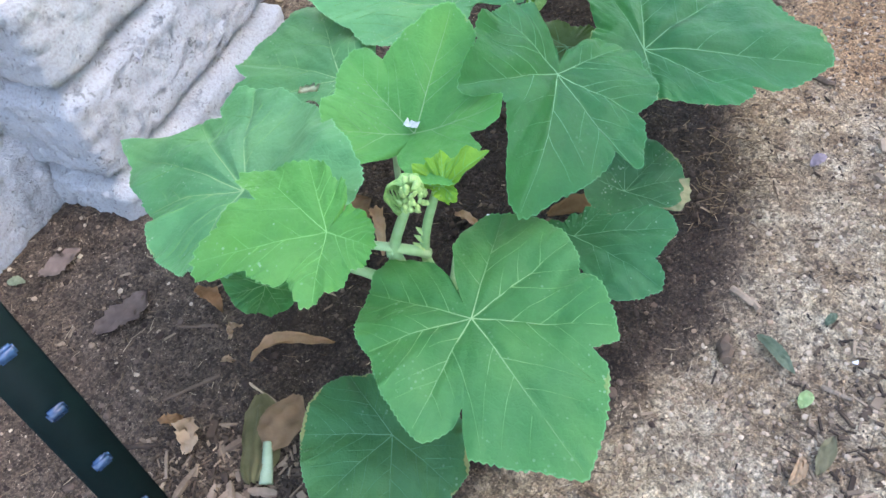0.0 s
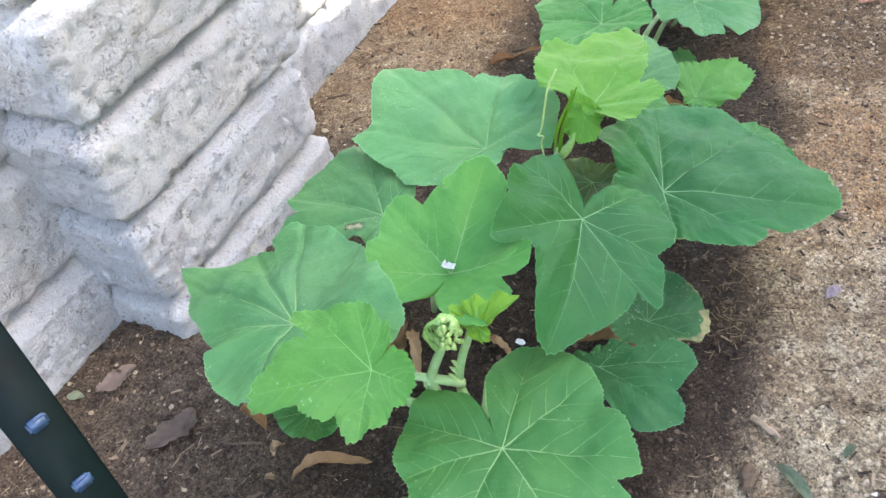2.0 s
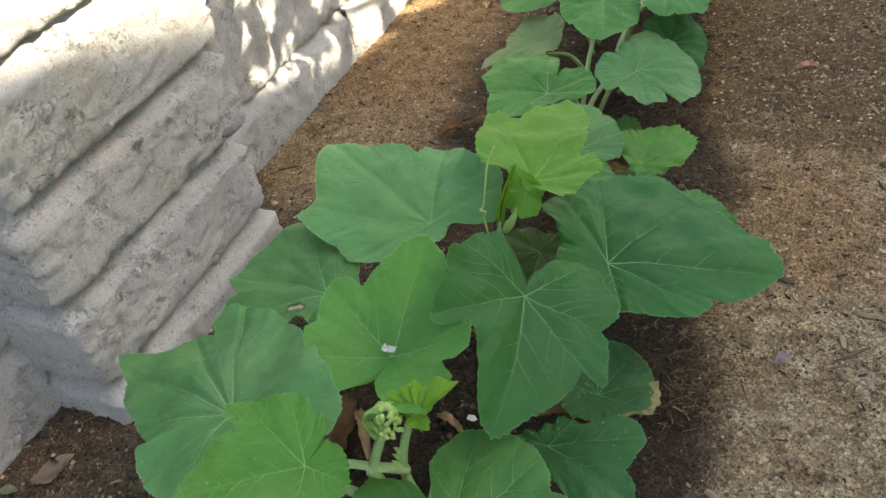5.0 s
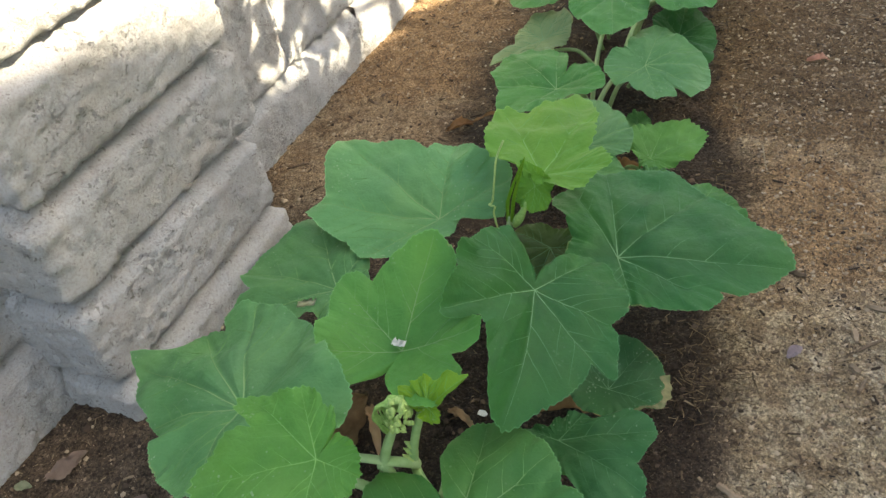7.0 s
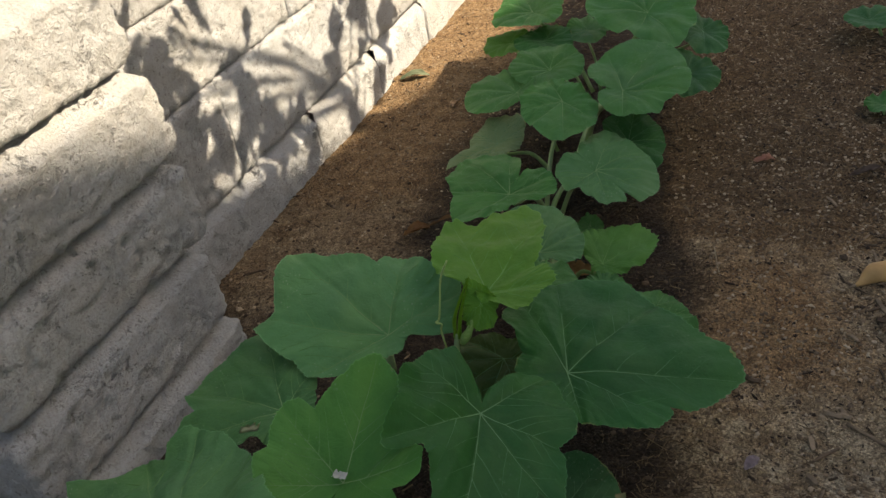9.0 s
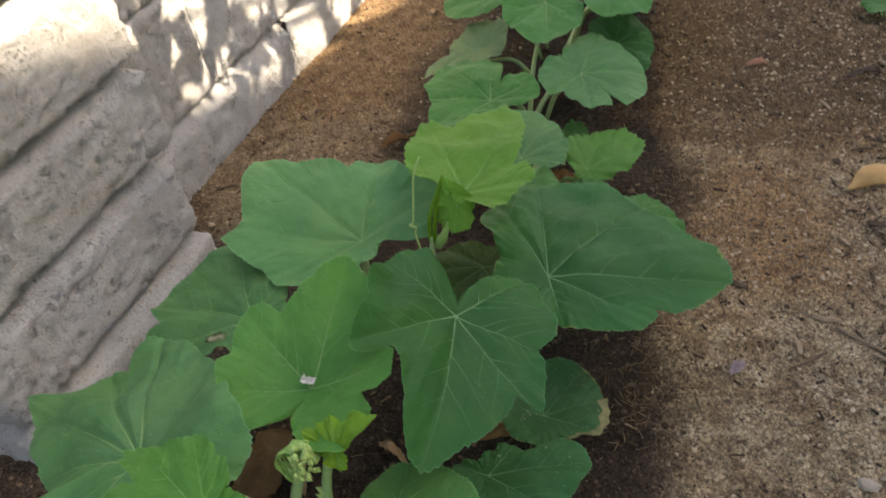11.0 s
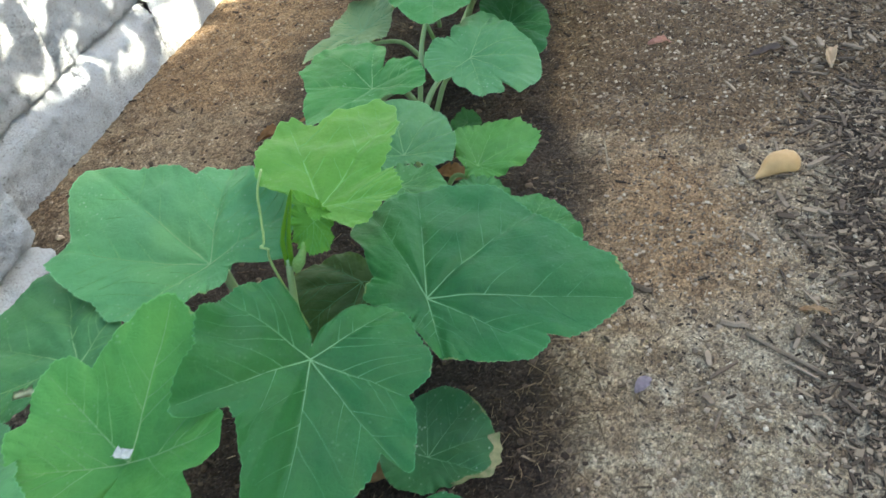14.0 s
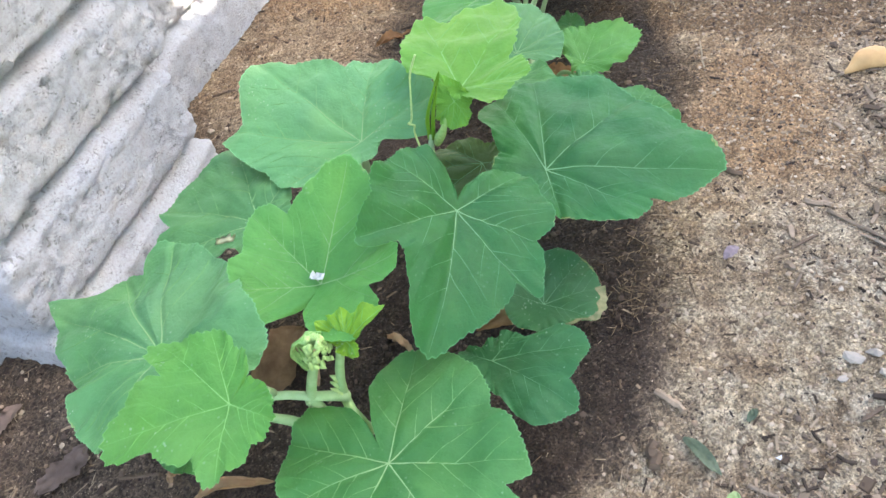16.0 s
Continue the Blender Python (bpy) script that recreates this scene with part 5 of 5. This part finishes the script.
# the white flake caught in the leaf
bm = bmesh.new()
grid = [[bm.verts.new((-0.0585 + 0.0022 * i + 0.001 * noise.noise(Vector((i * 1.1, j * 1.7, 3))), 0.5455 + 0.0022 * j + 0.0022 * noise.noise(Vector((i * 0.8, j * 1.1, 0))),
                       0.2910 + 0.0052 * noise.noise(Vector((i * 0.7, j * 0.8, 5))) + 0.0010 * abs(j - 2))) for i in range(8)] for j in range(5)]
for a, b in zip(grid, grid[1:]):
    for i in range(7):
        bm.faces.new((a[i], a[i + 1], b[i + 1], b[i]))
bmesh.ops.solidify(bm, geom=list(bm.faces), thickness=0.0012)
single("white_flake", bm, WHITE_BIT, "crumpled white flake resting on a leaf", "flake", (-0.052, 0.55, 0.285), smooth=False)


# ---- loose gravel, crumbs, straw and mulch ----
def scatter(name, label, material, count, shape, where, seed, category):
    """Many small pieces of one kind, joined into one mesh."""
    rng = random.Random(seed)
    verts, faces = [], []
    done = 0
    while done < count:
        x, y = rng.uniform(-0.70, 0.95), rng.uniform(0.05, 2.75)
        if rng.random() > where(x, y):
            continue
        done += 1
        base = len(verts)
        piece, sides = shape(rng)
        turn = rng.random() * 6.283
        ca, sa = math.cos(turn), math.sin(turn)
        tilt = rng.uniform(-0.25, 0.25)
        z = ground_height(x, y)
        verts += [(x + px * ca - py * sa, y + px * sa + py * ca, z + pz + px * tilt) for px, py, pz in piece]
        faces += [tuple(base + q for q in side) for side in sides]
    me = bpy.data.meshes.new(name)
    me.from_pydata(verts, [], faces)
    me.materials.append(material)
    return tagged(new(name, me), label, category, kind="stuff")


OCTA = ((0, 2, 4), (2, 1, 4), (1, 3, 4), (3, 0, 4), (2, 0, 5), (1, 2, 5), (3, 1, 5), (0, 3, 5))
BOX = ((0, 3, 2, 1), (4, 5, 6, 7), (0, 1, 5, 4), (1, 2, 6, 5), (2, 3, 7, 6), (3, 0, 4, 7))


KNOB = tuple(tuple(q) for q in ((8, 0, 1, 2, 3), (9, 4, 5, 1, 0), (10, 5, 6, 2, 1), (11, 6, 7, 3, 2), (12, 7, 4, 0, 3), (13, 7, 6, 5, 4)))
KNOB = tuple((hub, ring[k], ring[(k + 1) % 4]) for hub, *ring in KNOB for k in range(4))


def grain(low, high):
    def shape(rng):
        r = low + (high - low) * rng.random() ** 4.5
        a, b, c = (r * rng.uniform(0.7, 1.2) for _ in range(3))
        if r < 0.0020:
            return ((a, 0, 0), (-a, r * 0.2, 0), (r * 0.1, b, 0), (0, -b, 0), (0, 0, c * 0.7), (0, 0, -c * 0.5)), OCTA
        jolt = lambda v: tuple(q * rng.uniform(0.82, 1.12) for q in v)
        k = 0.66
        corners = [(-a * k, -b * k, c * 0.42), (a * k, -b * k, c * 0.42), (a * k, b * k, c * 0.42), (-a * k, b * k, c * 0.42),
                   (-a * k, -b * k, -c * 0.4), (a * k, -b * k, -c * 0.4), (a * k, b * k, -c * 0.4), (-a * k, b * k, -c * 0.4)]
        hubs = [(0, 0, c * 0.62), (0, -b, 0), (a, 0, 0), (0, b, 0), (-a, 0, 0), (0, 0, -c * 0.6)]
        return tuple(jolt(v) for v in corners + hubs), KNOB
    return shape


def sliver(long_low, long_high, wide_low, wide_high, thick):
    def shape(rng):
        a = rng.uniform(long_low, long_high) / 2 * rng.uniform(0.6, 1)
        b, c = rng.uniform(wide_low, wide_high) / 2, thick * rng.uniform(0.6, 1.2)
        k, s = rng.uniform(0.4, 1), rng.uniform(-0.3, 0.3) * b
        low = ((-a, -b * k, 0), (a, -b, 0), (a * 0.92, b * k, 0), (-a * 0.9, b, 0))
        return low + tuple((x * 0.9, y * 0.85 + s, c) for x, y, _ in low), BOX
    return shape


def past_bed(x, y):
    return smoothstep(-0.02, 0.06, x - bed_edge(y))


def path_sand(x, y):
    return past_bed(x, y) * smoothstep(0.88, 0.72, x) * (0.45 + 0.55 * noise.noise(Vector((x * 5, y * 5, 0)))) + 0.13 * smoothstep(-0.3, -0.5, x) + 0.03 * smoothstep(-0.2, -0.3, x)


def bed(x, y):
    return (smoothstep(0.03, -0.03, x - bed_edge(y)) * 0.9 + 0.10) * (1 - 0.75 * smoothstep(-0.22, -0.34, x) * smoothstep(0.95, 1.1, y))


def mulch(x, y):
    wob = 0.06 * noise.noise(Vector((x * 6, y * 6, 0)))
    return max(smoothstep(0.51, 0.62, x + wob) * smoothstep(0.65, 0.95, y) * (1 - 0.75 * smoothstep(1.42, 1.62, y + wob * 2)), 0.9 * smoothstep(0.12, 0.03, math.hypot(x + 0.19, y - 0.225)),
               0.30 * smoothstep(0.34, 0.44, x) * smoothstep(0.68, 0.55, y))


scatter("gravel", "fine tan and grey gravel on the sand", GRAVEL, 42000, grain(0.0006, 0.0042), path_sand, 11, "gravel")
scatter("soil_crumbs", "dark crumbs of damp soil", CRUMBS, 14000, grain(0.0010, 0.0050), bed, 12, "soil")
scatter("soil_clods", "small clods of damp dark soil", CRUMBS, 1100, grain(0.0025, 0.008), lambda x, y: max(0.0, bed(x, y) - 0.25), 18, "soil")
scatter("straw_litter", "short dry straw and grass bits", LITTER, 12000, sliver(0.005, 0.030, 0.0004, 0.0011, 0.0008), lambda x, y: 0.5 * path_sand(x, y) + 0.05 + 0.09 * past_bed(x, y) + 0.5 * smoothstep(0.10, 0.02, math.hypot(x - 0.43, (y - 0.53) * 1.2)), 13, "straw")
scatter("mulch_chips", "dark weathered wood mulch chips", CHIPS, 14000, sliver(0.004, 0.028, 0.0012, 0.0052, 0.0025), lambda x, y: mulch(x, y) + 0.012, 14, "mulch")
scatter("bark_flakes", "broad grey and brown bark flakes", CHIPS, 800, sliver(0.010, 0.030, 0.006, 0.013, 0.003), lambda x, y: mulch(x, y) + 0.004, 15, "mulch")
scatter("dark_flecks", "small dark flecks of bark and charred wood", DARK_BITS, 7500, sliver(0.002, 0.009, 0.0010, 0.0032, 0.0014), lambda x, y: 0.55 * past_bed(x, y) + 0.03 + 0.35 * smoothstep(1.35, 1.6, y) * smoothstep(0.0, 0.2, x), 19, "mulch")
scatter("dry_grass", "brown dry grass bits beside the plant", BROWN_BITS, 520, sliver(0.010, 0.040, 0.0005, 0.0011, 0.0010),
        lambda x, y: max(smoothstep(0.09, 0.02, math.hypot(x - 0.245, (y - 0.84) * 0.6)), 0.8 * smoothstep(0.07, 0.02, math.hypot(x - 0.23, (y - 1.30) * 0.6))), 16, "straw")
scatter("pale_gravel", "coarse pale gravel in the sand", PALE_GRAVEL, 5500, grain(0.0008, 0.0036),
        lambda x, y: max(smoothstep(0.13, 0.03, abs(x - 0.50)) * smoothstep(0.6, 0.85, y) * smoothstep(1.5, 1.3, y) * (0.5 + noise.noise(Vector((x * 7, y * 7, 3)))), 0.10 * smoothstep(0.9, 1.1, y) * smoothstep(-0.22, -0.3, x), 0.05 * past_bed(x, y)), 17, "gravel")


# ---- single wood chips ----
def wood_chip(x, y, long, wide, turn, seed):
    rng = random.Random(seed)
    bm = bmesh.new()
    ca, sa = math.cos(turn), math.sin(turn)
    rows = []
    for k in range(6):
        s = k / 5 - 0.5
        half = wide / 2 * (1 - 0.5 * abs(2 * s) ** 3) * rng.uniform(0.75, 1.1)
        bow = 0.003 * math.cos(3 * s) + rng.uniform(-0.0006, 0.0006)
        row = []
        for side, top in ((-1, 0), (1, 0), (0.8, 1), (-0.7, 1)):
            px, py = s * long, half * side
            wx, wy = x + px * ca - py * sa, y + px * sa + py * ca
            row.append(bm.verts.new((wx, wy, ground_height(x, y) + 0.001 + bow * 0.6 + top * min(0.006, wide * 0.4) * rng.uniform(0.8, 1.1))))
        rows.append(row)
    for a, b in zip(rows, rows[1:]):
        for q in range(4):
            bm.faces.new((a[q], a[(q + 1) % 4], b[(q + 1) % 4], b[q]))
    bm.faces.new(rows[0][::-1])
    bm.faces.new(rows[-1])
    dark = rng.random() < 0.55
    single("wood_chip", bm, WOOD_DARK if dark else WOOD_GREY, "dark weathered wood chip on the ground" if dark else "grey weathered wood chip on the ground",
           "wood chip", (x, y, ground_height(x, y)), "wood chips in the mulch", smooth=False)


chip_rng = random.Random(404)
for k in range(110):
    if k < 92:
        y = chip_rng.uniform(0.66, 1.75)
        x = 0.76 - 0.24 * chip_rng.random() ** 0.8 if k > 8 else chip_rng.uniform(0.42, 0.54)
    else:
        x, y = -0.19 + chip_rng.gauss(0, 0.035), 0.225 + chip_rng.gauss(0, 0.03)
    wood_chip(x, y, chip_rng.uniform(0.014, 0.046), chip_rng.uniform(0.004, 0.011), chip_rng.random() * 3.14, 500 + k)


# ---- unseen tree, added so that its overhanging branch dapples the wall ----
def build_shade_tree():
    rng = random.Random(77)
    tree = thing("tree", "unseen slender tree, its leafy branch added to dapple the wall", "tree", (1.75, 2.7, 0))
    bm = bmesh.new()
    tube(bm, glide(((1.75, 2.7, -0.05), (1.73, 2.68, 0.6), (1.68, 2.62, 1.25), (1.62, 2.6, 1.9), (1.60, 2.6, 2.4)), 5), [0.05 - 0.0012 * k for k in range(21)], 9, 0.2)
    part("trunk", bm, BARK, tree)
    bm = bmesh.new()
    spots = []
    for k, (y, z, leafy) in enumerate(((1.10, 0.52, 3), (1.17, 0.45, 3), (1.23, 0.33, 3), (1.29, 0.43, 3), (1.26, 0.27, 3), (1.34, 0.31, 2), (1.42, 0.21, 3), (1.49, 0.15, 2), (1.60, 0.27, 1), (1.93, 0.26, 3), (1.98, 0.15, 3), (1.30, 0.18, 2), (1.40, 0.12, 2), (1.52, 0.07, 1))):
        end = Vector((-0.68, y, z)) + TO_SUN * (1.12 + 0.12 * rng.random() - z) / TO_SUN.z
        path = glide(((1.66, 2.62, 1.4 + 0.05 * k), (1.1, 2.45, 1.75), end + Vector((0.22, 0.06, 0.26)), end), 5)
        tube(bm, path, [0.008 - 0.00042 * q for q in range(len(path))], 6)
        spots += path[12:] * leafy
    part("limbs", bm, BARK, tree)
    bm = bmesh.new()
    for _ in range(108):
        at = rng.choice(spots) + Vector((rng.gauss(0, 0.05), rng.gauss(0, 0.055), rng.gauss(0.0, 0.05)))
        long, wide = rng.uniform(0.07, 0.12), rng.uniform(0.055, 0.095)
        way = Vector((rng.gauss(0, 0.7), rng.gauss(0, 1.0), -0.5)).normalized()
        side = way.cross(Vector((rng.gauss(0, 1), rng.gauss(0, 1), 0.2))).normalized()
        out = way.cross(side)
        mid = [bm.verts.new(at + way * long * s + out * 0.012 * math.sin(3 * s)) for s in (0, 0.25, 0.5, 0.75, 1)]
        for sign in (-1, 1):
            row = [bm.verts.new(at + way * long * s + side * sign * wide / 2 * math.sin(math.pi * s) ** 0.8 + out * 0.012 * math.sin(3 * s)) for s in (0.25, 0.5, 0.75)]
            bm.faces.new((mid[0], row[0], mid[1]))
            bm.faces.new((mid[1], row[0], row[1], mid[2]))
            bm.faces.new((mid[2], row[1], row[2], mid[3]))
            bm.faces.new((mid[3], row[2], mid[4]))
    part("crown", bm, TREE_LEAF, tree)


build_shade_tree()
